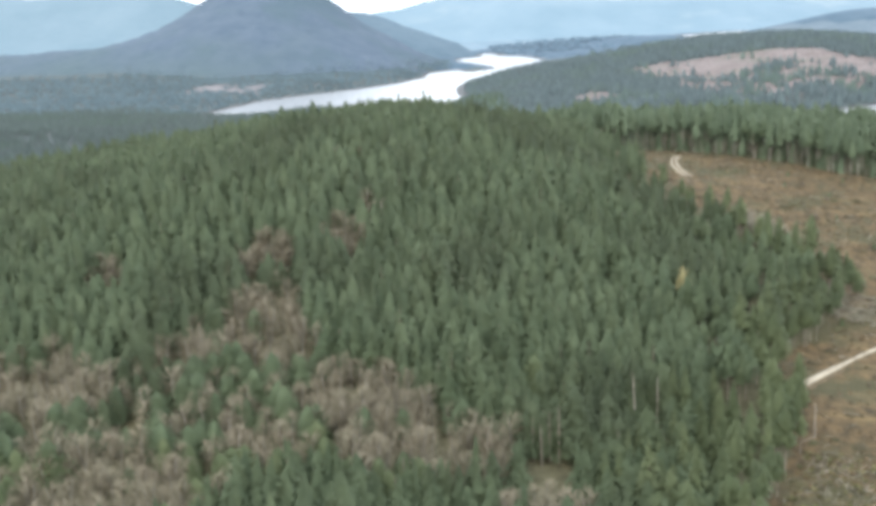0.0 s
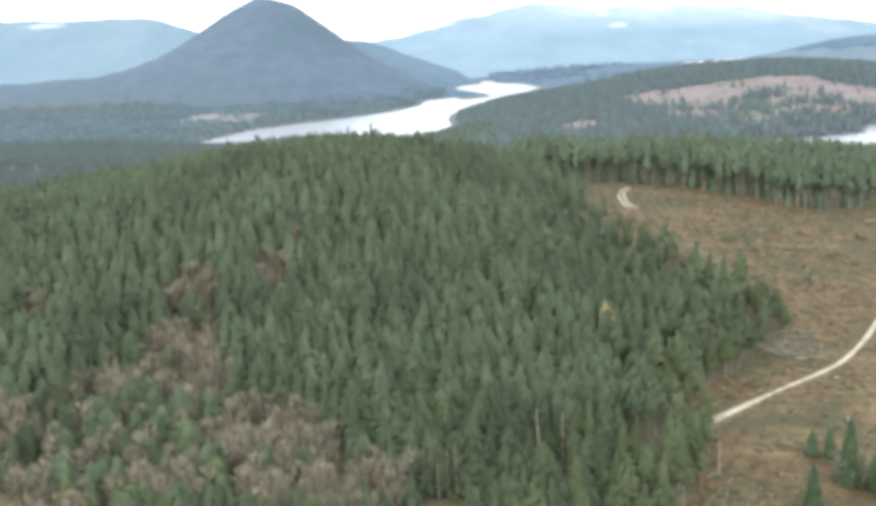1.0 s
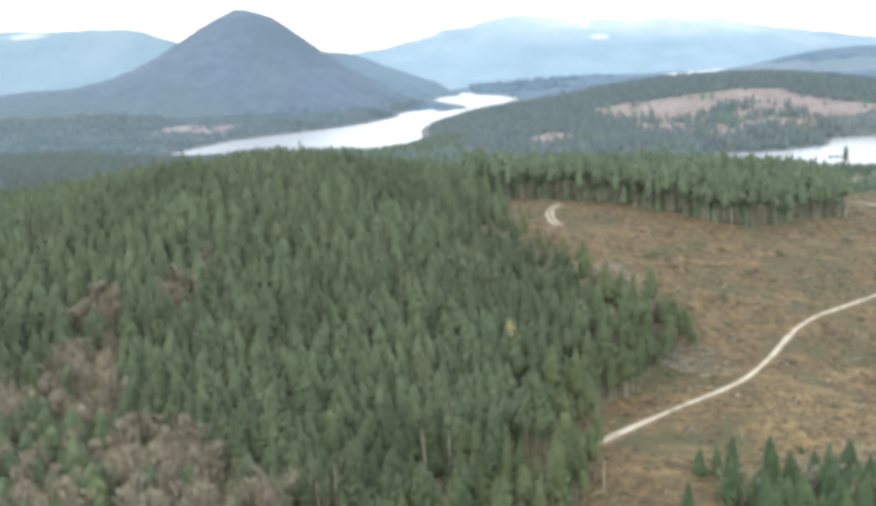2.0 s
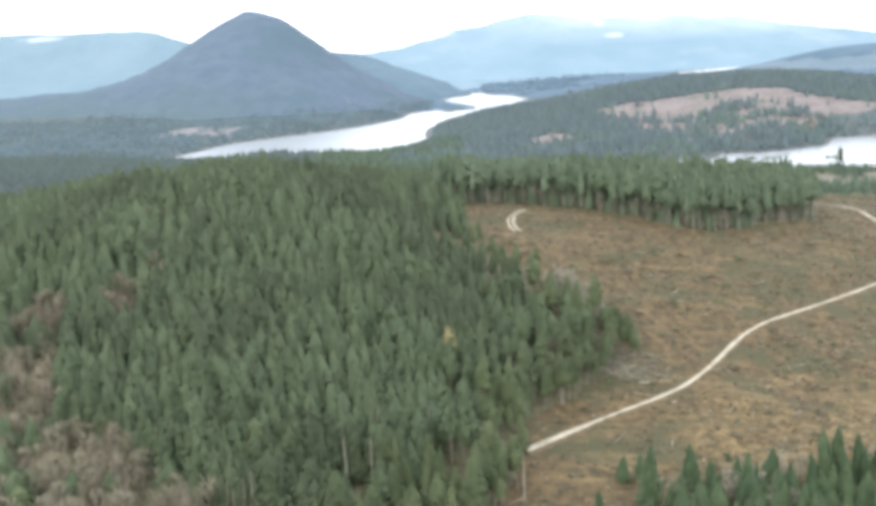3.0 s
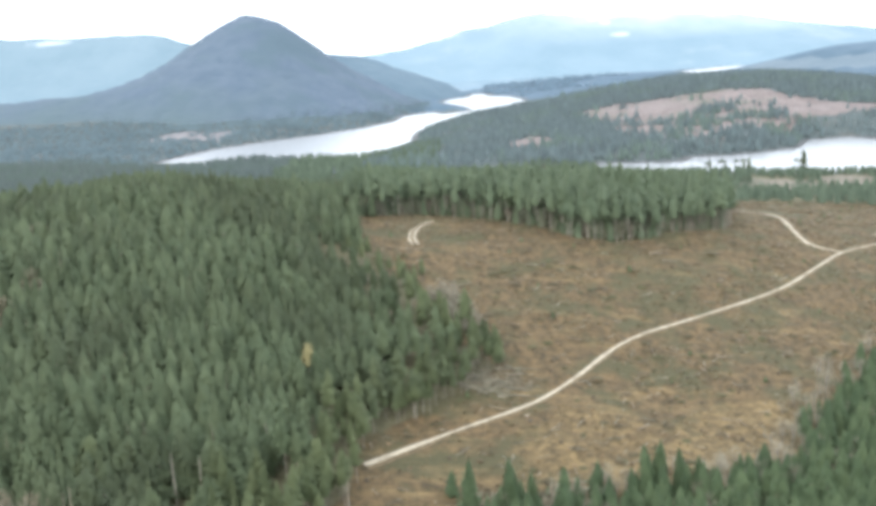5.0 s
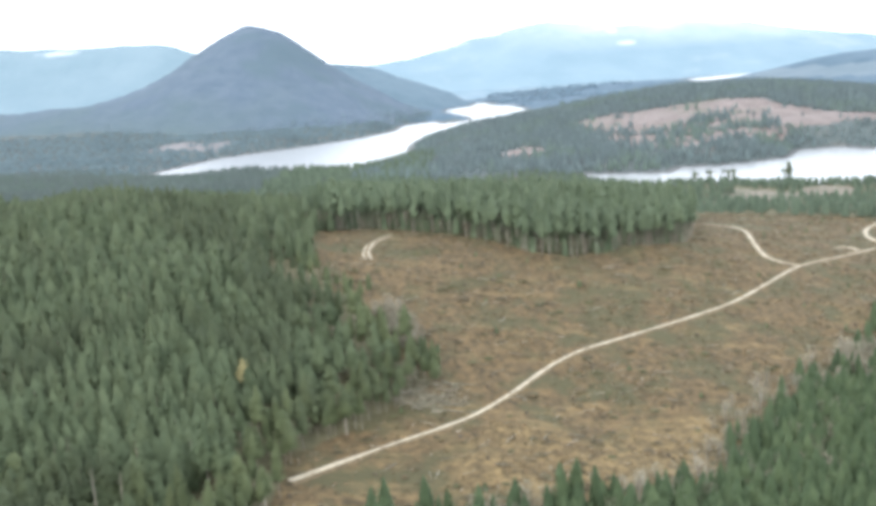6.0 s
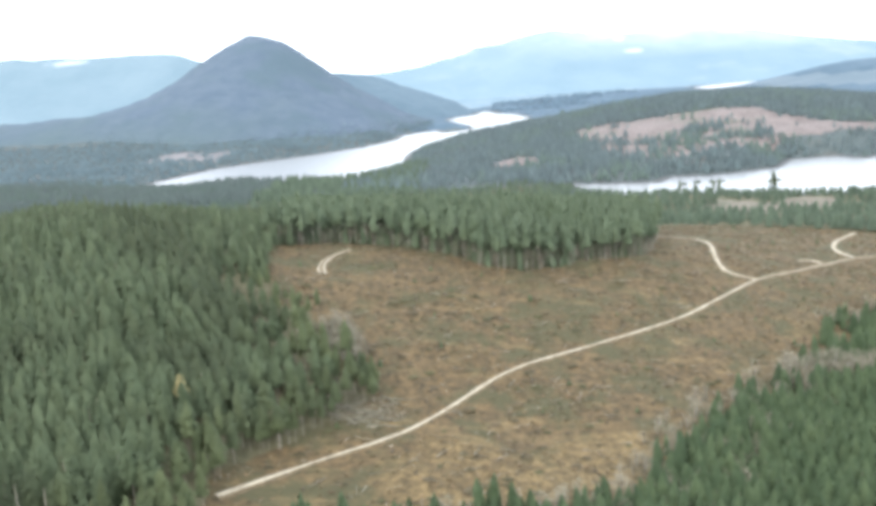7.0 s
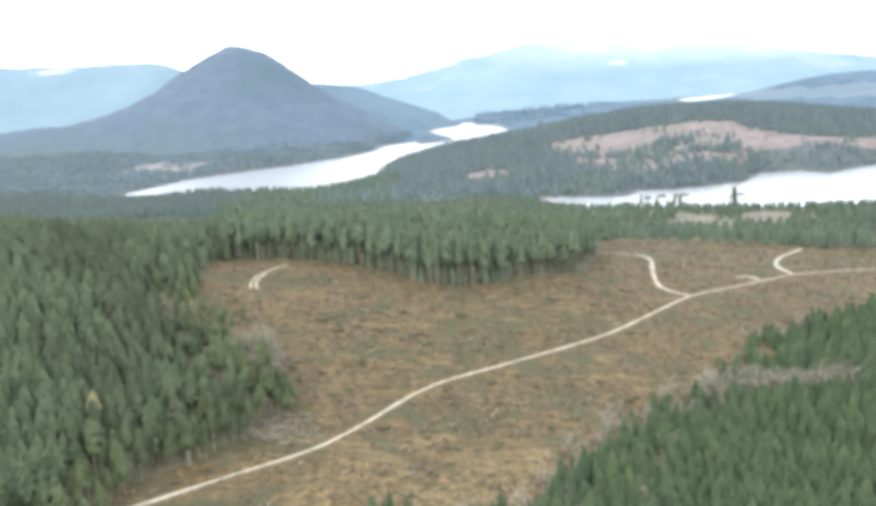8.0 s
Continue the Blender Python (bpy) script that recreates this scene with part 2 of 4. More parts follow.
M_MEADOW = surface("pale_meadow", (0.125, 0.124, 0.130), (0.172, 0.164, 0.168), 30, bump=1, bump_size=8)
# heath, plain and the paler hill band have distance haze in their colours
M_HEATH = surface("hazed_heath", (0.062, 0.104, 0.142), (0.080, 0.122, 0.162), 70, bump=4, bump_size=30, third=(0.054, 0.094, 0.130), third_size=120, third_share=0.45)
M_PLAIN = surface("hazed_far_plain", (0.132, 0.200, 0.248), (0.156, 0.226, 0.276), 120, bump=4, bump_size=60, third=(0.27, 0.31, 0.35), third_size=140, third_share=0.32)
M_HILLBAND = surface("hazed_pale_hill_band", (0.096, 0.134, 0.164), (0.118, 0.156, 0.186), 60, bump=4, bump_size=30)
M_BED = surface("lake_bed", (0.030, 0.034, 0.036), (0.060, 0.064, 0.062), 8, rough=0.6)
M_ROAD = surface("gravel", (0.275, 0.240, 0.180), (0.42, 0.375, 0.288), 1.6, bump=0.05, bump_size=0.3, third=(0.215, 0.18, 0.128), third_size=4, third_share=0.35)
M_VERGE = surface("gravel_verge", (0.07, 0.055, 0.035), (0.15, 0.115, 0.07), 1.2, bump=0.2, bump_size=0.6)
M_PINE = surface("conifer_needles", (0.075, 0.100, 0.055), (0.093, 0.121, 0.067), 3.0, rough=0.75, tone="attribute", leafy=0.22, third=(0.065, 0.083, 0.046), third_size=34, third_share=0.5, tone_by=0.12)
M_PINE_ONE = surface("conifer_needles_single", (0.082, 0.104, 0.051), (0.102, 0.125, 0.063), 3.0, rough=0.75, tone="object", leafy=0.22, third=(0.064, 0.082, 0.046), third_size=34, third_share=0.5, tone_by=0.12)
M_TALLPINE = surface("tall_pine_needles", (0.094, 0.127, 0.078), (0.119, 0.154, 0.095), 3.0, rough=0.75, tone="attribute", leafy=0.20, third=(0.091, 0.123, 0.071), third_size=20, third_share=0.4, tone_by=0.11)
M_TALLPINE_ONE = surface("tall_pine_needles_single", (0.096, 0.130, 0.080), (0.121, 0.157, 0.097), 3.0, rough=0.75, tone="object", leafy=0.20, third=(0.093, 0.125, 0.072), third_size=20, third_share=0.4, tone_by=0.11)
M_FIR = surface("young_spruce_needles", (0.057, 0.086, 0.042), (0.075, 0.107, 0.052), 1.8, rough=0.75, tone="attribute", leafy=0.26)
M_FIR_ONE = surface("young_spruce_needles_single", (0.054, 0.082, 0.041), (0.071, 0.102, 0.051), 1.8, rough=0.75, tone="object", leafy=0.26)
M_MIDPINE = surface("lakeside_needles", (0.076, 0.106, 0.074), (0.102, 0.136, 0.094), 4, rough=0.8, tone="attribute", leafy=0.25)
# needles of the far woods: painted haze, paler and bluer with distance
M_WESTPINE = surface("hazed_valley_floor_needles", (0.084, 0.110, 0.104), (0.101, 0.129, 0.122), 9, rough=0.8, tone="attribute", leafy=0.25, tone_by=0.07, third=(0.087, 0.120, 0.103), third_size=60)
M_FARPINE = surface("hazed_far_needles", (0.096, 0.127, 0.133), (0.122, 0.158, 0.163), 14, rough=0.8, tone="attribute", leafy=0.3, tone_by=0.13, third=(0.109, 0.149, 0.129), third_size=70, third_share=0.45)
M_VALLEY = surface("hazed_valley_needles", (0.092, 0.134, 0.152), (0.112, 0.154, 0.172), 20, rough=0.8, tone="attribute", leafy=0.3, tone_by=0.09, third=(0.085, 0.123, 0.140), third_size=110)
M_FARWOOD = surface("hazed_remote_needles", (0.112, 0.170, 0.220), (0.130, 0.188, 0.238), 30, rough=0.8, tone="attribute", leafy=0.25, tone_by=0.08)
M_TRUNK = surface("pine_bark", (0.14, 0.122, 0.098), (0.27, 0.24, 0.20), 0.8, bump=0.03, bump_size=0.2)
M_TALLBARK = surface("tall_pine_bark", (0.25, 0.23, 0.195), (0.46, 0.435, 0.385), 0.6)
M_PALE = surface("pale_bark", (0.19, 0.175, 0.145), (0.36, 0.335, 0.29), 0.6)
M_TWIG = surface("bare_birch_twigs", (0.162, 0.144, 0.098), (0.248, 0.218, 0.150), 1.6, tone="attribute")
M_TWIG_ONE = surface("bare_birch_twigs_single", (0.162, 0.144, 0.098), (0.248, 0.218, 0.150), 1.6, tone="object")
M_GREYTWIG = surface("grey_bush_twigs", (0.162, 0.148, 0.103), (0.249, 0.228, 0.166), 1.6, tone="attribute")
M_YELLOW = surface("yellow_leaves", (0.170, 0.156, 0.074), (0.276, 0.246, 0.124), 0.9)
M_TUFT = surface("heath_tufts", (0.062, 0.050, 0.028), (0.205, 0.158, 0.090), 2.0, tone="attribute", third=(0.080, 0.076, 0.040), third_size=14, third_share=0.4, tone_by=0.36)
M_GREENGRASS = surface("yellow_green_grass", (0.092, 0.096, 0.044), (0.168, 0.160, 0.078), 1.5, tone="attribute", tone_by=0.25)
M_HEATHER = surface("heather", (0.046, 0.040, 0.023), (0.088, 0.068, 0.038), 2.5, tone="attribute", third=(0.060, 0.062, 0.030), third_size=12, third_share=0.55)
M_SLASH = surface("grey_branchwood", (0.125, 0.115, 0.088), (0.300, 0.275, 0.218), 1.5, tone="attribute", tone_by=0.3)
M_STUMP = surface("weathered_stump_bark", (0.056, 0.047, 0.035), (0.105, 0.088, 0.064), 0.4, bump=0.03, bump_size=0.2)
M_CUTWOOD = surface("weathered_cut_wood", (0.070, 0.057, 0.038), (0.108, 0.088, 0.060), 0.3)
M_STONE = surface("grey_stone", (0.055, 0.050, 0.044), (0.088, 0.082, 0.072), 0.5, bump=0.05, bump_size=0.2)
# mountain and shoulder: distance haze is mixed into these blues
M_MOUNTAIN = surface("hazed_mountain_forest_rock", (0.068, 0.098, 0.134), (0.088, 0.119, 0.156), 26, bump=6, bump_size=25, third=(0.070, 0.104, 0.130), third_size=160)
M_RIDGE = surface("hazed_shoulder_rock", (0.082, 0.126, 0.162), (0.10, 0.146, 0.182), 90, bump=6, bump_size=40)
# the ranges' pale blue is aerial haze put into the rock colour
M_WESTRANGE = surface("hazed_ridge_rock", (0.130, 0.192, 0.232), (0.152, 0.214, 0.254), 260, bump=10, bump_size=90, third=(0.142, 0.208, 0.240), third_size=420, third_share=0.3)
M_RANGE = surface("hazed_remote_rock", (0.148, 0.220, 0.270), (0.174, 0.246, 0.296), 260, bump=10, bump_size=90, third=(0.205, 0.268, 0.305), third_size=420, third_share=0.3)

def snow_and_haze(mat):
    """Snow and painted cloud haze: whiter upward, eastward and where the mesh says."""
    rt = mat.node_tree
    rbase = rt.nodes["Principled BSDF"].inputs["Base Color"]
    rock = rbase.links[0].from_socket
    rgeo = rt.nodes.new("ShaderNodeNewGeometry")
    rsplit = rt.nodes.new("ShaderNodeSeparateXYZ")
    rt.links.new(rgeo.outputs["Position"], rsplit.inputs[0])
    reach_z = rt.nodes.new("ShaderNodeMapRange")
    reach_z.inputs["From Min"].default_value, reach_z.inputs["From Max"].default_value = 110, 265
    reach_z.inputs["To Max"].default_value = 1.0
    reach_x = rt.nodes.new("ShaderNodeMapRange")
    reach_x.inputs["From Min"].default_value, reach_x.inputs["From Max"].default_value = -100, 1100
    reach_x.inputs["To Max"].default_value = 1.7
    rsum = rt.nodes.new("ShaderNodeMath")
    rsum.operation = 'MULTIPLY'
    rnoise = rt.nodes.new("ShaderNodeTexNoise")
    rnoise.inputs["Scale"].default_value = 0.006
    rnoise.inputs["Detail"].default_value = 6.0
    rmul = rt.nodes.new("ShaderNodeMath")
    rmul.operation = 'MULTIPLY'
    rmix = rt.nodes.new("ShaderNodeMix")
    rmix.data_type = 'RGBA'
    rmix.inputs["B"].default_value = (0.44, 0.48, 0.51, 1)
    rt.links.new(rsplit.outputs["Z"], reach_z.inputs["Value"])
    rt.links.new(rsplit.outputs["X"], reach_x.inputs["Value"])
    rt.links.new(reach_z.outputs[0], rsum.inputs[0])
    rt.links.new(reach_x.outputs[0], rsum.inputs[1])
    rt.links.new(rgeo.outputs["Position"], rnoise.inputs["Vector"])
    rt.links.new(rsum.outputs[0], rmul.inputs[0])
    rt.links.new(rnoise.outputs["Fac"], rmul.inputs[1])
    rlaid = rt.nodes.new("ShaderNodeAttribute")
    rlaid.attribute_name = "snow"
    rmost = rt.nodes.new("ShaderNodeMath")
    rmost.operation = 'MAXIMUM'
    rt.links.new(rmul.outputs[0], rmost.inputs[0])
    rt.links.new(rlaid.outputs["Fac"], rmost.inputs[1])
    rt.links.new(rmost.outputs[0], rmix.inputs["Factor"])
    rt.links.new(rock, rmix.inputs["A"])
    rt.links.new(rmix.outputs["Result"], rbase)


snow_and_haze(M_RANGE)
snow_and_haze(M_WESTRANGE)

# painted haze on the mountain: bluer with height, greener forest at the western foot
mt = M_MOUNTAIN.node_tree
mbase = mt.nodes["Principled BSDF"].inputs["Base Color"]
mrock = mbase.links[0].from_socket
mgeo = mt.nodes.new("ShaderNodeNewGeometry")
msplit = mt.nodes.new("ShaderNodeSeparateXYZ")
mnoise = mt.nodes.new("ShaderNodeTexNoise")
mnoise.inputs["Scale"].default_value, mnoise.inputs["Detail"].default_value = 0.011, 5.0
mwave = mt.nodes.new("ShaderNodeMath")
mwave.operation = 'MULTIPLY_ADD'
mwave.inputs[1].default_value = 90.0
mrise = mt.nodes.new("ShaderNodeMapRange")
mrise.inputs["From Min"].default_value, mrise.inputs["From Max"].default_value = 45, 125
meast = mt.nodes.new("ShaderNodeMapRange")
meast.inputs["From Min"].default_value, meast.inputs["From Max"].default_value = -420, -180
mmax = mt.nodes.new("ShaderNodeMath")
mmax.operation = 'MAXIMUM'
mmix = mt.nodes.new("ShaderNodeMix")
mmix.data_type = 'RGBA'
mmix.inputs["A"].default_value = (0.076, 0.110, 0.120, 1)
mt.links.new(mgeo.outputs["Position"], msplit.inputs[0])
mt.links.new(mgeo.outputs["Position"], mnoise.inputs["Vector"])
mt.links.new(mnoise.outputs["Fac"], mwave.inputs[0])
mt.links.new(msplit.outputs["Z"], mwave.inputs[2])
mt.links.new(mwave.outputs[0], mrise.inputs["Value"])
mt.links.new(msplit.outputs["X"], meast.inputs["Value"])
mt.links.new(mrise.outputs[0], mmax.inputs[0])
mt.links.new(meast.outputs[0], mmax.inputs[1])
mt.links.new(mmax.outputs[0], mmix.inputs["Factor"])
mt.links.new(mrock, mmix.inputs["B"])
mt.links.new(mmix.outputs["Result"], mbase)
M_WATER = bpy.data.materials.new("lake_surface")
M_WATER.use_nodes = True
wt = M_WATER.node_tree
wp = wt.nodes["Principled BSDF"]
# pale base colour: painted sky reflection on top of the real one
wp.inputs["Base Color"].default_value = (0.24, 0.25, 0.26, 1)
wp.inputs["Roughness"].default_value = 0.24
wp.inputs["IOR"].default_value = 1.33
wnoise = wt.nodes.new("ShaderNodeTexNoise")
wnoise.inputs["Scale"].default_value = 0.25
wgeo = wt.nodes.new("ShaderNodeNewGeometry")
wbump = wt.nodes.new("ShaderNodeBump")
wbump.inputs["Strength"].default_value, wbump.inputs["Distance"].default_value = 0.25, 0.12
wt.links.new(wgeo.outputs["Position"], wnoise.inputs["Vector"])
wt.links.new(wnoise.outputs["Fac"], wbump.inputs["Height"])
wt.links.new(wbump.outputs["Normal"], wp.inputs["Normal"])


# the tarn's white sky reflection is painted into its base colour
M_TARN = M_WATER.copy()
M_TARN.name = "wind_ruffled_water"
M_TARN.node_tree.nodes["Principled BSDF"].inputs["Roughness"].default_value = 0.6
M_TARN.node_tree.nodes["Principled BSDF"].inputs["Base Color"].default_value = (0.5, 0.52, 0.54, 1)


# ---------- mesh helpers ----------
def mesh_of(name, verts, faces, materials, index=None, tone=None, flat=True, normals=None):
    """A mesh from arrays: verts (n, 3), faces (m, 3 or 4). normals: one a vertex, for soft foliage."""
    verts, faces = np.asarray(verts, np.float32), np.asarray(faces, np.int32)
    me = bpy.data.meshes.new(name)
    k = faces.shape[1]
    me.vertices.add(len(verts))
    me.vertices.foreach_set("co", verts.ravel())
    me.loops.add(faces.size)
    me.loops.foreach_set("vertex_index", faces.ravel())
    me.polygons.add(len(faces))
    me.polygons.foreach_set("loop_start", np.arange(0, faces.size, k, dtype=np.int32))
    for m in materials:
        me.materials.append(m)
    if index is not None:
        me.polygons.foreach_set("material_index", np.asarray(index, np.int32))
    if not flat:
        me.polygons.foreach_set("use_smooth", np.ones(len(faces), bool))
    if tone is not None:
        me.attributes.new("tone", 'FLOAT', 'FACE').data.foreach_set("value", np.asarray(tone, np.float32))
    if normals is not None:
        me.attributes.new("custom_normal", 'FLOAT_VECTOR', 'POINT').data.foreach_set("vector", np.asarray(normals, np.float32).ravel())
    me.update(calc_edges=True)
    return me


def domed(v, rise=1.0):
    """Normals of a crown one metre high as of one soft dome: outwards and up."""
    flat_way = v[:, :2] / max(np.abs(v[:, :2]).max(), 1e-6)
    out = np.column_stack([flat_way, np.full(len(v), rise)])
    return out / np.linalg.norm(out, axis=1)[:, None]


def sheet(xs, ys, z):
    """Verts and quads of a height field."""
    gx, gy = np.meshgrid(xs, ys)
    verts = np.stack([gx, gy, z], -1).reshape(-1, 3)
    w = len(xs)
    i = (np.arange(len(ys) - 1)[:, None] * w + np.arange(w - 1)[None]).ravel()
    return verts, np.stack([i, i + 1, i + 1 + w, i + w], 1)


def joined(pieces):
    """One verts and faces pair out of several."""
    verts, faces, start = [], [], 0
    for v, f in pieces:
        verts.append(v)
        faces.append(np.asarray(f) + start)
        start += len(v)
    return np.concatenate(verts), np.concatenate(faces)


def part(name, me, parent, label=""):
    ob = new(name, me)
    ob.parent = parent
    return tagged(ob, label)


def scattered(templates, spots, rng, rise=1.0):
    """Copies of the templates (verts, tris at unit height) at spots (x, y, z, height, width), as one set of verts, tris, tones and normals."""
    verts, faces, tones, ways, start = [], [], [], [], 0
    pick = rng.integers(0, len(templates), len(spots))
    for k, (tv, tf) in enumerate(templates):
        some = spots[pick == k]
        if not len(some):
            continue
        turn = rng.uniform(0, 2 * np.pi, len(some))
        c, s = np.cos(turn)[:, None], np.sin(turn)[:, None]
        wide = (some[:, 3] * some[:, 4])[:, None]
        lean = rng.normal(0, 0.02, (len(some), 2))
        tz = tv[None, :, 2] * some[:, 3:4]
        v = np.stack([(tv[None, :, 0] * c - tv[None, :, 1] * s) * wide + some[:, 0:1] + lean[:, 0:1] * tz,
                      (tv[None, :, 0] * s + tv[None, :, 1] * c) * wide + some[:, 1:2] + lean[:, 1:2] * tz, tz + some[:, 2:3]], -1)
        verts.append(v.reshape(-1, 3))
        d = domed(tv, rise)
        ways.append(np.stack([d[None, :, 0] * c - d[None, :, 1] * s, d[None, :, 0] * s + d[None, :, 1] * c, np.broadcast_to(d[None, :, 2], v.shape[:2])], -1).reshape(-1, 3))
        f = tf[None] + (np.arange(len(some)) * len(tv))[:, None, None] + start
        faces.append(f.reshape(-1, 3))
        tones.append(np.repeat(rng.uniform(0, 1, len(some)), len(tf)))
        start += len(some) * len(tv)
    return np.concatenate(verts), np.concatenate(faces), np.concatenate(tones), np.concatenate(ways)


# ---------- the ground: one sheet to the horizon ----------
def spread(first, step, growth, end):
    out = [first]
    while (out[-1] < end) if step > 0 else (out[-1] > end):
        step *= growth
        out.append(out[-1] + step)
    return out[1:]


xs = np.array(spread(-270, -3.2, 1.11, -2700)[::-1] + list(np.arange(-270, 445, 3.5)) + spread(445, 3.2, 1.11, 2700))
ys = np.array(list(np.arange(-500, 80, 20)) + list(np.arange(80, 560, 3.3)) + list(np.arange(560, 1180, 7.0)) + list(np.arange(1180, 2300, 16.0)) + list(np.arange(2300, 2900, 25.0)) + list(np.arange(2900, 4951, 50.0)))
gx, gy = np.meshgrid(xs, ys)
verts, faces = sheet(xs, ys, height(gx, gy))
mid = verts[faces].mean(1)
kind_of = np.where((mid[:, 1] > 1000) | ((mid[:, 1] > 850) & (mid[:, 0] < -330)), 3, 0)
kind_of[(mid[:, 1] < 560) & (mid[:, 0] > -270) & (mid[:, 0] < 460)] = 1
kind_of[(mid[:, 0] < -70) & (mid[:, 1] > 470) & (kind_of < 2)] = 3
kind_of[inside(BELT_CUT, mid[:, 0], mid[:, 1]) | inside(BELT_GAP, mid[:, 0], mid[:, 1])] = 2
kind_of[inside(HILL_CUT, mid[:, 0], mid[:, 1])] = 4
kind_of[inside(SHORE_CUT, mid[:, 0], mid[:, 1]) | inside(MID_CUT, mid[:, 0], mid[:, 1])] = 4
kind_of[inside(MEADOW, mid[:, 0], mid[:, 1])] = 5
# beyond here the ground steps through colours with more haze painted in
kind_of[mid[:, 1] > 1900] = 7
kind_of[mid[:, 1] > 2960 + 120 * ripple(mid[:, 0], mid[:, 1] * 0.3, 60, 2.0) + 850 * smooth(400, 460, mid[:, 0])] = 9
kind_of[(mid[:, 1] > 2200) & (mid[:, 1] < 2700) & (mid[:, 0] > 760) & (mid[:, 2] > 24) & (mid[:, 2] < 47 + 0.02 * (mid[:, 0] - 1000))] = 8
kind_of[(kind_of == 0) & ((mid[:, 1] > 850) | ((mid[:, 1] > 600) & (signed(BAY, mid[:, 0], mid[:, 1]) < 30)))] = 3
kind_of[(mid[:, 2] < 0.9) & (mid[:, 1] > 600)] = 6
ground = tagged(new("ground", mesh_of("ground", verts, faces, [M_FLOOR, M_CUT, M_BARE, M_LOW, M_HILLCUT, M_MEADOW, M_BED, M_HEATH, M_HILLBAND, M_PLAIN], kind_of, flat=False)),
                "rolling forest ground with brown felled clearings", "ground", kind="structure")
# how much straw and how much forest litter lies at each place
vx, vy = verts[:, 0], verts[:, 1]
edge_of_grove = line_distance(GROVE_EDGE, vx, vy)
rim = signed(CLEARCUT, vx, vy)
straw = smooth(1.25, 0.45, np.hypot((vx - 145) / 62, (vy - 213) / 28)) * 0.50 + 0.36 * smooth(26, 6, edge_of_grove) + 0.20 * ripple(vx, vy, 9, 5.0)
litter = smooth(-1.0, 5.0, rim) * smooth(5, 15, edge_of_grove)
for key, amount in (("straw", straw), ("litter", litter)):
    layer = ground.data.attributes.new(key, 'FLOAT', 'POINT')
    layer.data.foreach_set("value", np.clip(amount, 0, 1).astype(np.float32))

for outline, words in ((LAKE, "long pale lake reflecting the white sky"), (BAY, "still bay of the lake reflecting white sky"), (TARN, "remote strip of lake water painted sky-white")):
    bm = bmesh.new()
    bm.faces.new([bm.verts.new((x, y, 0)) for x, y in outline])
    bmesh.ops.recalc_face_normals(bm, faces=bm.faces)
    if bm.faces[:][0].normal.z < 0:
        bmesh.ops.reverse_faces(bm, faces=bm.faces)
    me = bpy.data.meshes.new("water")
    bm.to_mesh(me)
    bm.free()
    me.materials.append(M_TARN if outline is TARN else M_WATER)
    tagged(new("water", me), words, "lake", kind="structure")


# ---------- mountains ----------
def curve(points, v):
    return np.interp(v, [p[0] for p in points], [p[1] for p in points])


def flank(px, py, left, right, squash, reach, seed, x, y):
    """A free-standing mountain's height at x, y: by the distance from the top, one curve for each side."""
    mx, my = np.asarray(x, float) - px, np.asarray(y, float) - py
    r = np.hypot(mx, my * squash)
    side = smooth(-0.8, 0.8, mx / np.maximum(r, 1e-3))
    gully = ripple(mx, my, 45, seed) * 3 + ripple(mx, my, 18, seed + 2) * 1.3
    z = curve(left, r) * (1 - side) + curve(right, r) * side + gully * smooth(0, 90, r) * smooth(0, 40, curve(left, r))
    window = smooth(1.0, 0.45, np.abs(my) / reach[2])
    return z * window - 25 * (1 - window)


def cone_mountain(name, shape, material, label):
    px, py, _, _, _, reach, _ = shape
    rx, ry = np.linspace(px - reach[0], px + reach[1], 180), np.linspace(py - reach[2], py + reach[2], 110)
    mx, my = np.meshgrid(rx, ry)
    bare = smooth(30, 110, np.hypot(mx - px, my - py))
    canopy = bare * (np.random.default_rng(5).uniform(0, 2.6, mx.shape) + ripple(mx, my, 9, 1.0) * 0.8)
    v, f = sheet(rx, ry, flank(*shape, mx, my) + canopy)
    return tagged(new(name, mesh_of(name, v, f, [material], flat=False)), label, "mountain", kind="structure")


PYRAMID = (-336, 2143,
           [(0, 205), (17, 204), (47, 189), (84, 166), (145, 124), (206, 91), (266, 71), (326, 60), (400, 57), (520, 55), (640, 42), (800, 10)],
           [(0, 205), (22, 200), (56, 188), (77, 173), (109, 149), (147, 120), (195, 82), (283, 30), (345, 4), (400, -12), (800, -40)],
           0.62, (760, 520, 700), 0.7)
SHOULDER = (-215, 2700,
            [(0, 119), (60, 124), (150, 110), (400, 40), (600, -20)],
            [(0, 119), (35, 116), (87, 93), (143, 71), (199, 51), (260, 29), (285, 12), (330, -15), (600, -40)],
            0.8, (500, 480, 420), 3.2)
cone_mountain("mountain", PYRAMID, M_MOUNTAIN, "steep pyramid mountain above the lake, painted haze blue-grey")
cone_mountain("mountain", SHOULDER, M_RIDGE, "long shoulder behind the pyramid mountain, painted haze blue")


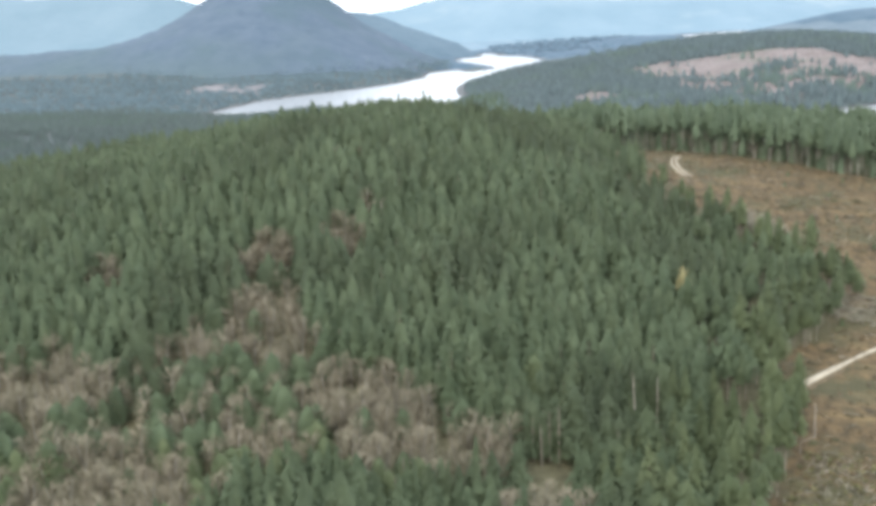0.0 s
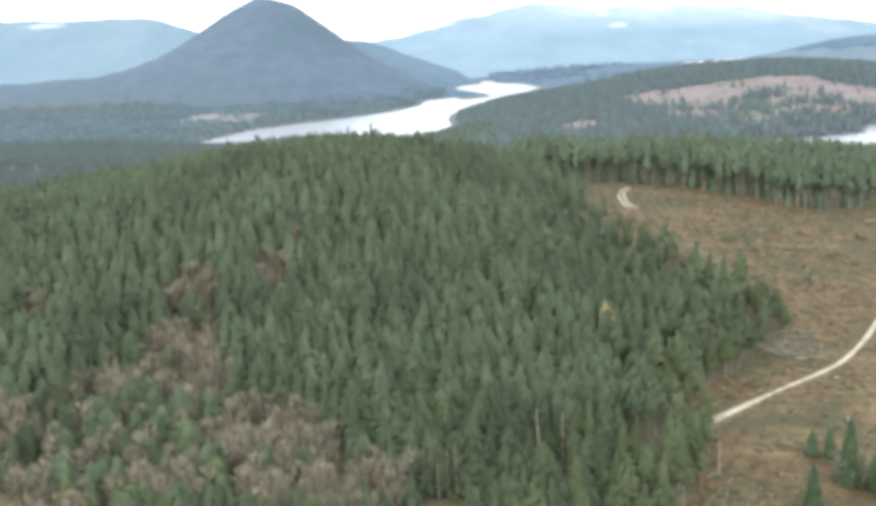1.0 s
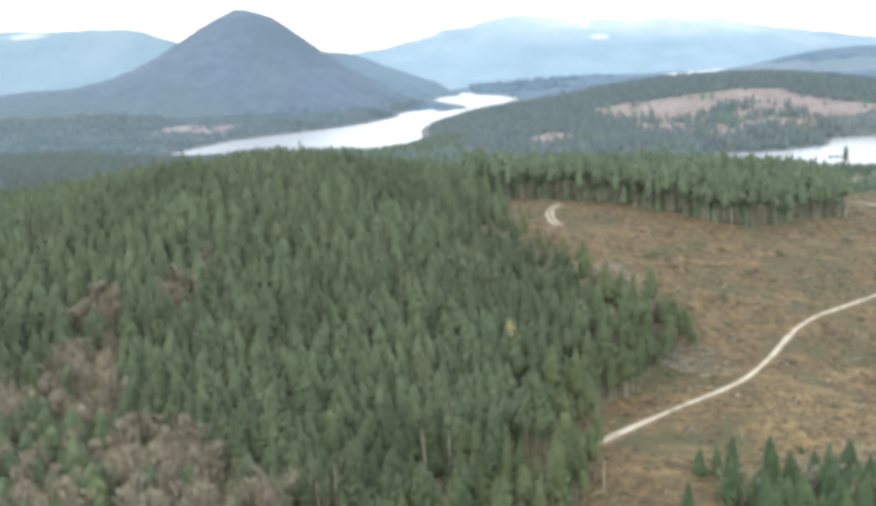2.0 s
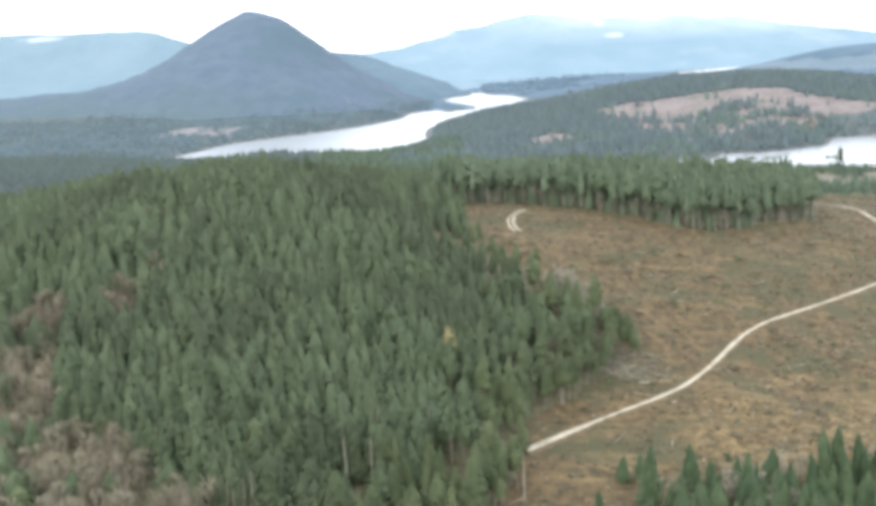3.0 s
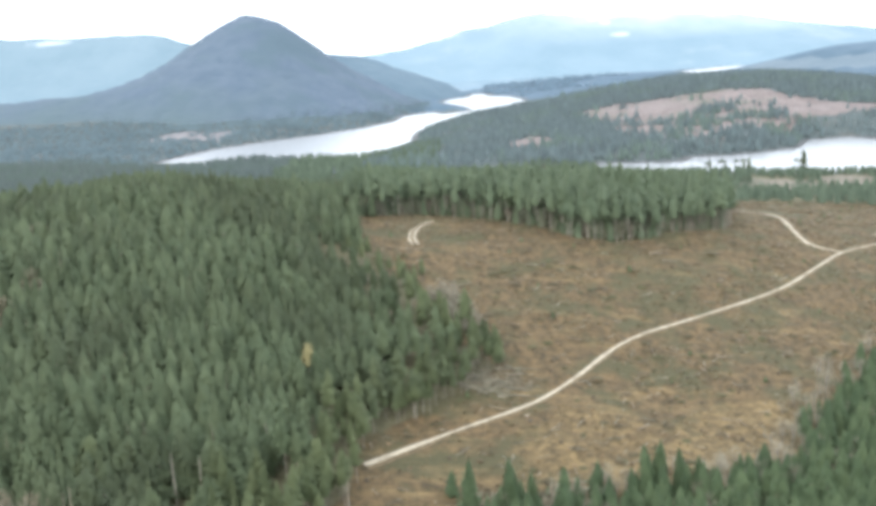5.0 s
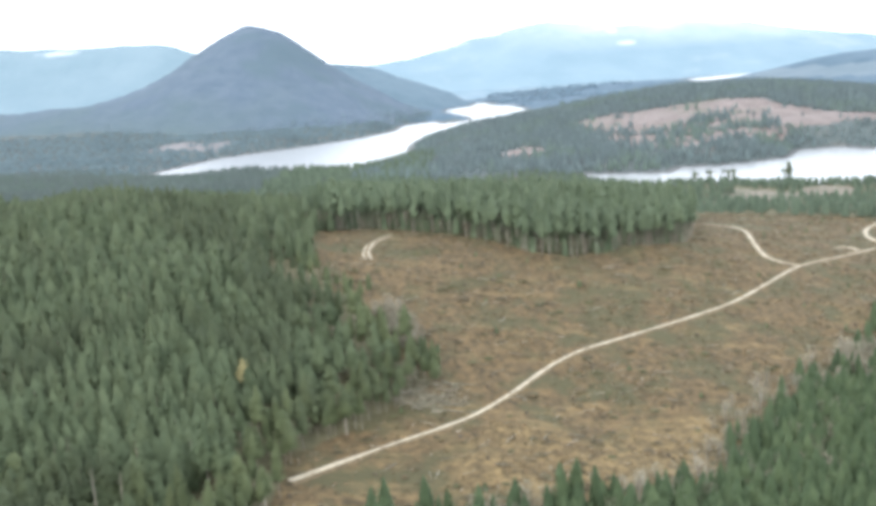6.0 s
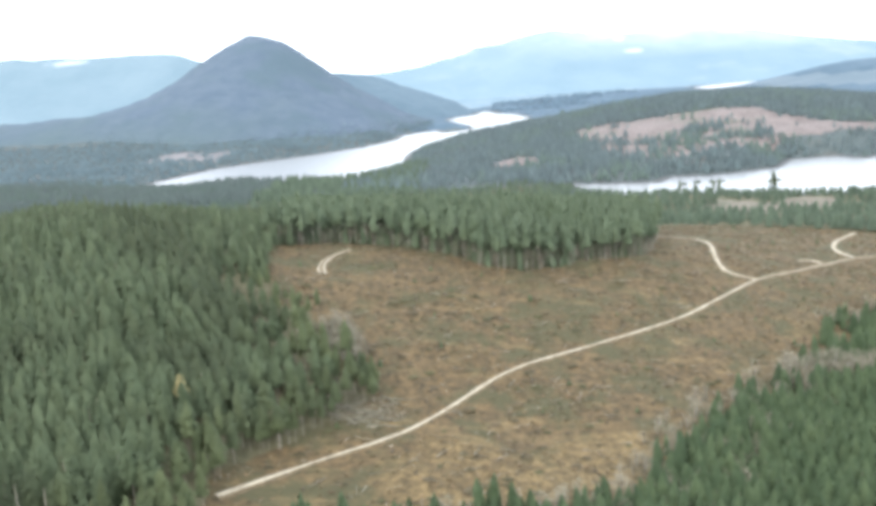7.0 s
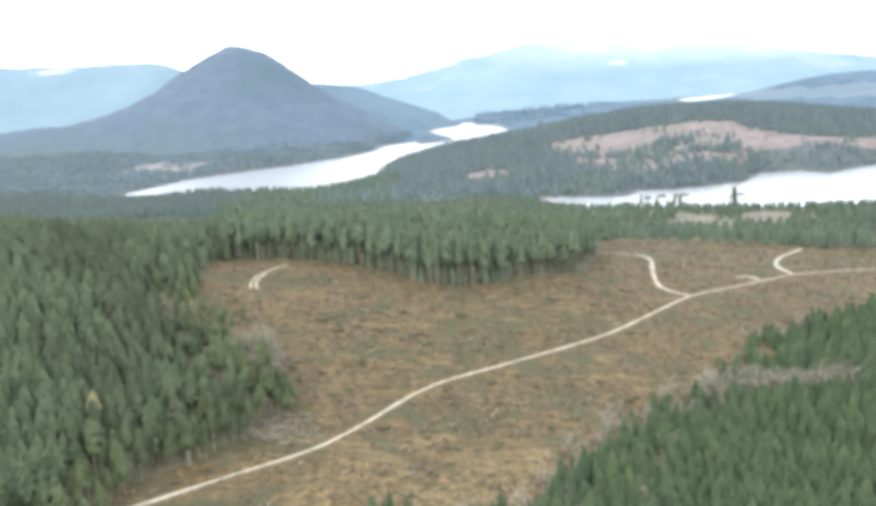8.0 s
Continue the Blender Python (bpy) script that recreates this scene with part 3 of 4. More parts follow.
def mountain_range(name, crest, depth, front, material, label, seed, snow=()):
    """A range across the view: crest heights along x, falling to the front; snow: x, z, half-widths of white patches,
    for snow and painted mist.
    """
    rx = np.linspace(crest[0][0], crest[-1][0], 300)
    back = np.linspace(0, 1, 50)
    mx, mb = np.meshgrid(rx, back)
    top = curve(crest, mx) + ripple(mx, mb, 90, seed) * 5 + ripple(mx, mb, 35, seed + 1) * 2.5
    rise = np.where(mb < 0.8, (mb / 0.8) ** 1.15, 1 - (mb - 0.8) * 2)
    z = -10 + (top + 10) * rise + ripple(mx, mb * 700, 70, seed + 3) * 6 * np.sin(np.pi * np.clip(mb / 0.8, 0, 1))
    v, f = sheet(rx, back, z)
    v[:, 1] = depth - front + v[:, 1] * front / 0.8
    # white patches: snow in gullies, and cloud or mist painted onto the crest
    white = np.zeros(len(v))
    for sx, sz, wx, wz in snow:
        patch = np.hypot((v[:, 0] - sx) / wx, (v[:, 2] - sz) / wz) + ripple(v[:, 0], v[:, 2], 16, 1.0) * 0.3
        white = np.maximum(white, 0.8 * smooth(1.5, 0.3, patch))
    ob = new(name, mesh_of(name, v, f, [material], flat=False))
    ob.data.attributes.new("snow", 'FLOAT', 'POINT').data.foreach_set("value", white.astype(np.float32))
    return tagged(ob, label, "mountain range", kind="structure")


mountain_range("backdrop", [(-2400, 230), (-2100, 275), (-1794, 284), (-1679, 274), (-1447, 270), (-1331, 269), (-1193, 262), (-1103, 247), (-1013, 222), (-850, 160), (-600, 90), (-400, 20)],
               4300, 700, M_WESTRANGE, "ridge painted pale hazy blue, with a snow patch", 0.2, [(-1560, 247, 70, 8)])
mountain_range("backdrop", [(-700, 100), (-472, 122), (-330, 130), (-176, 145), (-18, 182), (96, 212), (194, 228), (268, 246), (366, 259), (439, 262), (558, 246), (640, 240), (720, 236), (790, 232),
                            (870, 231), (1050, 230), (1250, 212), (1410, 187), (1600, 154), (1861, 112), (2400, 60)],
               4700, 650, M_RANGE, "remote mountains painted pale haze blue, with snow in the gullies", 1.9, [(10, 192, 60, 12), (-30, 176, 26, 7), (655, 228, 52, 26), (690, 205, 34, 16), (745, 148, 46, 9), (75, 222, 30, 9)])


# ---------- roads ----------
def wound(points, step=1.6):
    """Points every step metres on a smooth line through the given ones."""
    p = np.array([points[0]] + list(points) + [points[-1]], float)
    out = []
    for a, b, c, d in zip(p, p[1:], p[2:], p[3:]):
        n_steps = max(2, int(np.hypot(*(c - b)) / step))
        for k in np.arange(n_steps) / n_steps:
            out.append(0.5 * (2 * b + (c - a) * k + (2 * a - 5 * b + 4 * c - d) * k ** 2 + (3 * b - a - 3 * c + d) * k ** 3))
    return np.array(out + [p[-1]])


def road(points, width, label, lift, rutted=False, flare=0.0):
    """A gravel road: a cambered carriageway between sloping verges, laid on the ground."""
    p = wound(points)
    way = np.gradient(p, axis=0)
    way /= np.hypot(way[:, 0], way[:, 1])[:, None]
    side = np.stack([-way[:, 1], way[:, 0]], 1)
    half = width / 2 * (1 + 0.12 * np.sin(np.arange(len(p)) * 0.31) + 0.10 * np.sin(np.arange(len(p)) * 0.83) + 0.08 * np.sin(np.arange(len(p)) * 2.1))
    half = half * (1 + flare * smooth(24, 6, np.arange(len(p)) * 1.6))
    base = height(p[:, 0], p[:, 1], rough=False)
    offsets = [(-1.75, -0.5), (-1.0, 0.16), (-0.45, 0.22), (0.0, 0.28), (0.45, 0.22), (1.0, 0.16), (1.75, -0.5)]
    rows = []
    for k, up in offsets:
        q = p + side * (half * k)[:, None]
        rows.append(np.column_stack([q, base + up + lift]))
    v = np.stack(rows, 1).reshape(-1, 3)
    w = len(offsets)
    i = (np.arange(len(p) - 1)[:, None] * w + np.arange(w - 1)[None]).ravel()
    f = np.stack([i, i + w, i + w + 1, i + 1], 1)
    edge = np.tile([1, 0, 1, 1, 0, 1] if rutted else [1, 0, 0, 0, 0, 1], len(p) - 1)
    return tagged(new("road", mesh_of("road", v, f[:, ::-1], [M_ROAD, M_VERGE], edge, flat=False)), label, "road", kind="structure")


road(MAIN_ROAD, 1.3, "pale gravel forest road winding over the clearing", 0.10, flare=0.5)
road(SPUR_ROAD, 1.6, "pale gravel spur leading to the pine stand", 0.06)
road(LOOP_ROAD, 1.8, "pale gravel side road curving into the woods", 0.06)
road(STUB_ROAD, 1.8, "short gravel lay-by beside the road", 0.03)
road(HILL_ROAD, 2.1, "short bend of rutted sandy track below the pines", 0.06, True)


# ---------- tree shapes, one metre high and wide to be scaled ----------
def rod(points, radii, sides=5):
    """A tapered stem through the points."""
    v, f = [], []
    for p, r in zip(points, radii):
        for k in range(sides):
            a = 2 * math.pi * k / sides
            v.append((p[0] + r * math.cos(a), p[1] + r * math.sin(a), p[2]))
    for i in range(len(points) - 1):
        for k in range(sides):
            a, b = i * sides + k, i * sides + (k + 1) % sides
            f += [(a, b, b + sides), (a, b + sides, a + sides)]
    return np.array(v, float), np.array(f)


def blade(root, tip, width, fold):
    """A needle-covered branch: a kite of two leaves folded along its rib."""
    root, tip = np.array(root, float), np.array(tip, float)
    way = tip - root
    across = np.array([-way[1], way[0], 0.0])
    across /= max(np.hypot(across[0], across[1]), 1e-6)
    belly = root + way * 0.6
    return np.array([root, belly + across * width - (0, 0, fold), tip, belly - across * width - (0, 0, fold)]), np.array([(0, 2, 1), (0, 3, 2)])


def conifer(seed, branches, bare, girth, shape, droop, core=6):
    """Crown and trunk of a conifer one metre high. bare: the share of stem without branches; shape: 1 a cone, below 1 a rounder crown."""
    rng = np.random.default_rng(seed)
    crown = []
    turn = rng.uniform(0, 6.28)
    lop = rng.uniform(0, 6.28)
    for k in range(branches):
        u = (k + rng.uniform(0, 1)) / branches
        z = bare + (1 - bare) * u * 0.97
        reach = girth * max(0.05, (1 - u) ** shape) * rng.uniform(0.62, 1.2)
        if bare > 0.3:
            reach *= min(1, 0.45 + 2.2 * u)
        turn += 2.4 + rng.uniform(-0.5, 0.5)
        reach *= 1 + 0.18 * math.cos(turn - lop)
        drop = -droop * reach + rng.uniform(-0.25, 0.3) * reach
        root = (0.12 * reach * math.cos(turn), 0.12 * reach * math.sin(turn), z)
        tip = (reach * math.cos(turn), reach * math.sin(turn), z + drop)
        crown.append(blade(root, tip, reach * rng.uniform(0.24, 0.40) + 0.010, reach * rng.uniform(-0.08, 0.16)))
    if core:
        rings = [(bare + 0.02, 0.30), (bare + (1 - bare) * 0.3, 0.62 * 0.7 ** shape), (bare + (1 - bare) * 0.65, 0.62 * 0.35 ** shape), (1.0, 0.02)]
        v, f = rod([(0, 0, z) for z, _ in rings], [girth * r for _, r in rings], core)
        v[:, :2] *= rng.uniform(0.75, 1.2, (len(v), 1))
        crown.append((v, f))
    trunk = rod([(0, 0, -0.04), (0.004, 0, 0.4), (0, 0.004, 0.93)], [0.0115, 0.0085, 0.003], 5)
    return joined(crown), trunk


def soft_conifer(seed, clumps, bare, girth, shape, size, core=5, stem=1.0, fill=0.86):
    """A conifer one metre high with a soft crown of many loose needle clumps. size: a clump's half-length; fill: how far the dense inner crown reaches."""
    rng = np.random.default_rng(seed)
    lop, crown = rng.uniform(0, 6.28), []
    squeeze = rng.uniform(0.8, 1.2)
    for k in range(clumps):
        u = (k + rng.uniform(0, 1)) / clumps
        u = 1 - (1 - u) ** 0.8
        a = rng.uniform(0, 6.28)
        reach = girth * max(0.05, (1 - u) ** shape) * min(1, (0.55 if bare > 0.2 else 0.85) + 2.2 * u)
        reach *= (1 + 0.22 * math.cos(a - lop) + 0.10 * math.sin(7 * u * squeeze + lop)) * math.sqrt(rng.uniform(0.6, 1.45))
        c = np.array([reach * math.cos(a), reach * math.sin(a), bare + (1 - bare) * u * 0.96])
        facing = np.array([math.cos(a), math.sin(a), 0.75]) + rng.normal(0, 0.16, 3)
        way = np.cross(facing, rng.normal(0, 1, 3))
        way /= max(np.linalg.norm(way), 1e-6)
        across = np.cross(way, facing)
        across /= max(np.linalg.norm(across), 1e-6)
        s = size * rng.uniform(0.75, 1.25) * (0.5 + 0.5 * (1 - u) ** 0.5)
        crown.append((np.array([c - way * s, c + across * s * 0.7 + way * s * 0.2, c + way * s * 0.8 - across * s * 0.5]), np.array([(0, 1, 2)])))
    if core:
        levels = [0.0, 0.12, 0.27, 0.43, 0.6, 0.78, 1.0] if core > 5 else [0.0, 0.15, 0.4, 0.68, 1.0]
        body = [girth * fill * max(0.03, (1 - u) ** shape) * min(1, (0.55 if bare > 0.2 else 0.8) + 2.2 * u) for u in levels]
        drift = np.cumsum(rng.normal(0, 0.035 * girth, (len(levels), 2)), 0)
        v, f = rod([(drift[i][0], drift[i][1], bare + (1 - bare) * u) for i, u in enumerate(levels)], body, core)
        v[:, :2] *= 1 + 0.20 * np.cos(np.arctan2(v[:, 1], v[:, 0]) - lop)[:, None] + rng.uniform(-0.24, 0.22, (len(v), 1))
        v[:-core, 2] += rng.normal(0, 0.018, len(v) - core)
        crown.append((v, f))
    trunk = rod([(0, 0, -0.04), (0.004, 0, 0.4), (0, 0.004, 0.93)], [0.0115 * stem, 0.0085 * stem, 0.003], 5)
    return joined(crown), trunk


def bare_tree(seed, twigs=190, spread_to=0.36):
    """A leafless birch one metre high: forked stems and a haze of twigs."""
    rng = np.random.default_rng(seed)
    wood, haze = [], []
    for s in range(rng.integers(1, 4)):
        a = rng.uniform(0, 6.28)
        top = (0.12 * math.cos(a), 0.12 * math.sin(a), rng.uniform(0.75, 0.95))
        wood.append(rod([(0.01 * s, 0, -0.05), (top[0] * 0.4, top[1] * 0.4, 0.45), top], [0.017, 0.011, 0.003], 4))
    for k in range(twigs):
        u = rng.uniform(0.16, 0.92)
        a = rng.uniform(0, 6.28)
        reach = spread_to * math.sin(math.pi * min(1, u * 0.86 + 0.08)) ** 0.7 * rng.uniform(0.5, 1.1)
        root = (0.25 * reach * math.cos(a), 0.25 * reach * math.sin(a), u - 0.1)
        tip = (reach * math.cos(a), reach * math.sin(a), u + rng.uniform(0.0, 0.13))
        haze.append(blade(root, tip, rng.uniform(0.004, 0.010), 0.003))
    return joined(haze), joined(wood)


def far_crown(seed):
    """A conifer crown seen from afar, one metre high, uneven all round."""
    rng = np.random.default_rng(seed)
    v, f = rod([(0, 0, 0.0), (0, 0, 0.2), (rng.normal(0, 0.03), rng.normal(0, 0.03), 0.6), (0, 0, 1.0)], [0.20, 0.27, 0.15, 0.01], 4)
    v[:, :2] *= rng.uniform(0.7, 1.25, (len(v), 1))
    v[:, 2] += rng.normal(0, 0.035, len(v))
    return v, f


def tree_set(maker, count):
    made = [maker(k) for k in range(count)]
    return [m[0] for m in made], [m[1] for m in made]


def spots_in(box, gap, rng, keep, tall, wide, uneven=0.48):
    """Jittered places in a box (x0, x1, y0, y1) where keep(x, y) holds: x, y, z, height, width."""
    px, py = np.meshgrid(np.arange(box[0], box[1], gap), np.arange(box[2], box[3], gap))
    px = (px + (np.arange(px.shape[0]) % 2 * gap / 2)[:, None]).ravel() + rng.uniform(-uneven, uneven, px.size) * gap
    py = py.ravel() + rng.uniform(-uneven, uneven, py.size) * gap
    ok = keep(px, py)
    px, py = px[ok], py[ok]
    z = height(px, py)
    dry = z > 0.9
    px, py, z = px[dry], py[dry], z[dry]
    swell = 1 + 0.13 * ripple(px, py, 11, 7.0)
    return np.column_stack([px, py, z, rng.uniform(*tall, len(px)) * swell, rng.uniform(*wide, len(px))])


def clear_of_roads(x, y, gap=4.5):
    return np.minimum.reduce([line_distance(r, x, y) for r in ROADS]) > gap


def stand(name, crowns, trunks, spots, rng, leaf, bark, label, category="forest", rise=1.0):
    """Many trees that nobody could count, as one thing of crowns and trunks."""
    base = new(name)
    base.location = (*spots[:, :2].mean(0), 0)
    shift = np.array([*spots[:, :2].mean(0), 0])
    state = rng.bit_generator.state
    v, f, tone, ways = scattered(crowns, spots, rng, rise)
    tagged(part("crowns", mesh_of("crowns", v - shift, f, [leaf], tone=tone, normals=ways), base), kind="stuff")
    if trunks:
        rng.bit_generator.state = state
        v, f, tone, _ = scattered(trunks, spots, rng)
        tagged(part("trunks", mesh_of("trunks", v - shift, f, [bark], tone=tone), base), kind="stuff")
    return tagged(base, label, category, kind="stuff")


def single_trees(name, crowns, trunks, spots, rng, leaf, bark, label, category, group, rise=1.0):
    """Trees one by one: an Empty at the foot with a trunk and a crown."""
    firsts = []
    for k, ((cv, cf), (tv, tf)) in enumerate(zip(crowns, trunks)):
        firsts.append((mesh_of("crown", cv, cf, [leaf], normals=domed(cv, rise)), mesh_of("trunk", tv, tf, [bark])))
    originals = {}
    for x, y, z, tall, wide in spots:
        k = int(rng.integers(0, len(firsts)))
        m = Matrix.LocRotScale((x, y, z), Euler((rng.normal(0, 0.02), rng.normal(0, 0.02), rng.uniform(0, 6.28))), (tall * wide, tall * wide, tall))
        if k not in originals:
            base = tagged(new(name), label, category, group)
            part("trunk", firsts[k][1], base)
            part("crown", firsts[k][0], base)
            base.matrix_basis = m
            originals[k] = base
        else:
            first = originals[k]
            kept = first.matrix_basis.copy()
            first.matrix_basis = Matrix.Identity(4)
            copy_thing(first, m)
            first.matrix_basis = kept


rng = np.random.default_rng(11)
FINE_CROWNS, FINE_TRUNKS = tree_set(lambda k: soft_conifer(100 + k, 340, 0.10, 0.205, 0.72 + 0.09 * (k % 4), 0.046, 7, fill=0.62), 7)
HILL_CROWNS, HILL_TRUNKS = tree_set(lambda k: soft_conifer(200 + k, 135, 0.06, 0.27 if k % 5 == 0 else 0.22 - 0.015 * (k % 3), 0.5 if k % 5 == 0 else 0.72 + 0.11 * (k % 4), 0.052, 6, fill=0.60), 15)
BACK_CROWNS, BACK_TRUNKS = tree_set(lambda k: soft_conifer(230 + k, 44, 0.06, 0.26 if k % 5 == 0 else 0.21, 0.5 if k % 5 == 0 else 0.74 + 0.09 * (k % 4), 0.066, 5, fill=0.68), 10)
EDGE_CROWNS, EDGE_TRUNKS = tree_set(lambda k: soft_conifer(350 + k, 180, 0.30 + 0.05 * (k % 5), 0.155, 0.6, 0.046, 5, 0.62, 0.70), 10)
PINE_CROWNS, PINE_TRUNKS = tree_set(lambda k: soft_conifer(300 + k, 76, 0.36 + 0.022 * ((k * 7) % 10), 0.13 + 0.01 * (k % 4), 0.62, 0.056, 4, 0.48, 0.66), 10)
FIR_CROWNS, FIR_TRUNKS = tree_set(lambda k: soft_conifer(400 + k, 52, 0.02, 0.245, 0.58 + 0.08 * (k % 3), 0.064, 5, fill=0.8), 10)
BELT_CROWNS, _ = tree_set(lambda k: soft_conifer(500 + k, 10, 0.10, 0.22, 0.7, 0.12, 4), 8)
BUSHY_CROWNS, _ = tree_set(lambda k: soft_conifer(250 + k, 20, 0.02, 0.25, 0.7, 0.085, 5, fill=0.75), 8)
BUSH_CROWNS, BUSH_TRUNKS = tree_set(lambda k: soft_conifer(270 + k, 340, 0.10, 0.28, 0.42 + 0.06 * (k % 3), 0.052, 7, fill=0.68), 7)
LOOSE_CROWNS, _ = tree_set(lambda k: soft_conifer(290 + k, 140, 0.04, 0.22, 0.66 + 0.12 * (k % 3), 0.052, 6, fill=0.62), 8)
FAR_CROWNS = [far_crown(600 + k) for k in range(10)]
SHRUB_CROWNS, SHRUB_TRUNKS = tree_set(lambda k: bare_tree(760 + k, 100, 0.40), 7)
BARE_CROWNS, BARE_TRUNKS = tree_set(lambda k: bare_tree(700 + k), 9)

# ---------- the wooded hill beside the clearing ----------
THICKETS = [(-40, 227, 7), (-24, 234, 6.5), (-18, 245, 4), (-23, 276, 7), (-76, 227, 6), (-37, 212, 6), (14, 150, 7)]


def in_thicket(x, y):
    return inside(BIRCHES, x, y) | np.logical_or.reduce([np.hypot(x - a, y - b) < r for a, b, r in THICKETS])


def stand_zone(x, y):
    return ((y > 326) & (x > 100)) | ((y > 352) & (x > 48))


def on_hill(x, y):
    return ~inside(CLEARCUT, x, y) & ~in_thicket(x, y) & clear_of_roads(x, y, 3.0) & ~((x > 69) & (y < 195)) & (x < 40 + 0.62 * (y - 120)) & ~stand_zone(x, y) & (np.hypot(x - 52, y - 227) > 4.6) & (np.hypot((x - 15.5) / 4.5, (y - 162) / 7) > 1) & (np.hypot((x - 34.5) / 4.5, (y - 177) / 6) > 1)


hill = spots_in((-250, 110, 128, 470), 4.1, rng, lambda x, y: on_hill(x, y) & (x > -0.43 * y - 14) & (rng.uniform(0, 1, np.shape(x)) < 0.92 + 0.2 * ripple(x, y, 8, 3.0)), (7.2, 10.4), (0.9, 1.45))
master = rng.uniform(0, 1, len(hill)) < 0.3
hill[master, 3] *= 1.32
hill[master, 4] *= 0.82
hill[:, 3] *= 1 - 0.14 * smooth(270, 310, hill[:, 1]) * master
hill[:, 3] *= 1 - 0.3 * smooth(265, 290, hill[:, 1]) * smooth(36, 52, hill[:, 0]) * (1 - 0.8 * smooth(298, 308, hill[:, 1]))
brink = (line_distance(CLEARCUT, hill[:, 0], hill[:, 1]) < 8) & (hill[:, 1] < 300) & (hill[:, 0] > 40)
stretch = (hill[:, 1] < 188) & (hill[:, 0] > 10 + 0.35 * np.maximum(0, 190 - hill[:, 1])) & ~brink
single_trees("pine_tree", FINE_CROWNS[:7] + BUSH_CROWNS[:2], FINE_TRUNKS[:7] + BUSH_TRUNKS[:2], hill[stretch], rng, M_PINE_ONE, M_TRUNK, "dense dark green conifer with a pale thin trunk", "pine tree", "pines at the foot of the hill", 1.8)
hill[:, 3] *= np.where((line_distance(CLEARCUT, hill[:, 0], hill[:, 1]) < 19) & (hill[:, 1] < 300) & (hill[:, 0] > 30), 1.12, 1.0)
extra = spots_in((40, 104, 176, 250), 2.6, rng, lambda x, y: on_hill(x, y) & (line_distance(CLEARCUT, x, y) < 7) & (ripple(x, y, 6, 2.0) > -0.15), (7.5, 10.5), (0.75, 1.1))
single_trees("pine_tree", EDGE_CROWNS, EDGE_TRUNKS, np.concatenate([hill[brink], extra]), rng, M_PINE_ONE, M_PALE, "pine with a bare pale trunk at the clearing's edge", "pine tree", "pines along the clearing", 1.3)
fringe = (line_distance(CLEARCUT, hill[:, 0], hill[:, 1]) < 19) & (hill[:, 1] < 300) & (hill[:, 0] > 30) & ~brink & ~stretch
stand("pine_fringe", EDGE_CROWNS, EDGE_TRUNKS, hill[fringe], rng, M_PINE, M_PALE, "pines with bare pale trunks behind the clearing's edge", rise=1.5)
rest = ~stretch & ~brink & ~fringe
stand("pine_forest", HILL_CROWNS, HILL_TRUNKS, hill[rest & (hill[:, 1] < 262)], rng, M_PINE, M_TRUNK, "dense dark green conifer forest covering the hill", rise=2.2)
stand("pine_forest", BACK_CROWNS, BACK_TRUNKS, hill[rest & (hill[:, 1] >= 262)], rng, M_PINE, M_TRUNK, "dense green conifer forest on the hilltop", rise=2.2)
# low conifers added between the trees to lift the dark gaps
filler = spots_in((-230, 110, 128, 400), 3.25, rng, lambda x, y: on_hill(x, y) & (x > -0.43 * y - 14) & ((line_distance(CLEARCUT, x, y) > 17) | (x < 40)), (7.4, 10.0), (1.25, 1.7))
deep = filler[:, 1] > 196
stand("pine_undergrowth", BUSHY_CROWNS, None, filler[deep], rng, M_PINE, M_TRUNK, "young conifers added under the hill forest to fill dark gaps", "undergrowth", 3.0)
stand("pine_undergrowth", LOOSE_CROWNS, None, filler[~deep], rng, M_PINE, M_TRUNK, "young conifers added as filler at the hill forest foot", "undergrowth", 2.2)

def in_patch(x, y):
    """Where the birches stand nearly pure, with a ragged edge."""
    return np.minimum.reduce([signed(p, x, y) for p in BIRCH_PATCHES]) + 1.6 * ripple(x, y, 4, 6.0) < 0


mixed_in = spots_in((-120, 24, 138, 218), 3.7, rng, lambda x, y: inside(BIRCHES, x, y) & (rng.uniform(0, 1, np.shape(x)) < np.where(in_patch(x, y), 0.05, 0.72)), (4.4, 8.2), (1.1, 1.7))
hidden = mixed_in[:, 1] > 170
stand("young_pines", BUSH_CROWNS, BUSH_TRUNKS, mixed_in[hidden], rng, M_PINE, M_TRUNK, "scattered green young pines among leafless birches")
single_trees("pine_tree", BUSH_CROWNS, BUSH_TRUNKS, mixed_in[~hidden], rng, M_PINE_ONE, M_TRUNK, "round green young pine among bare birches", "pine tree", "pines among the birches")

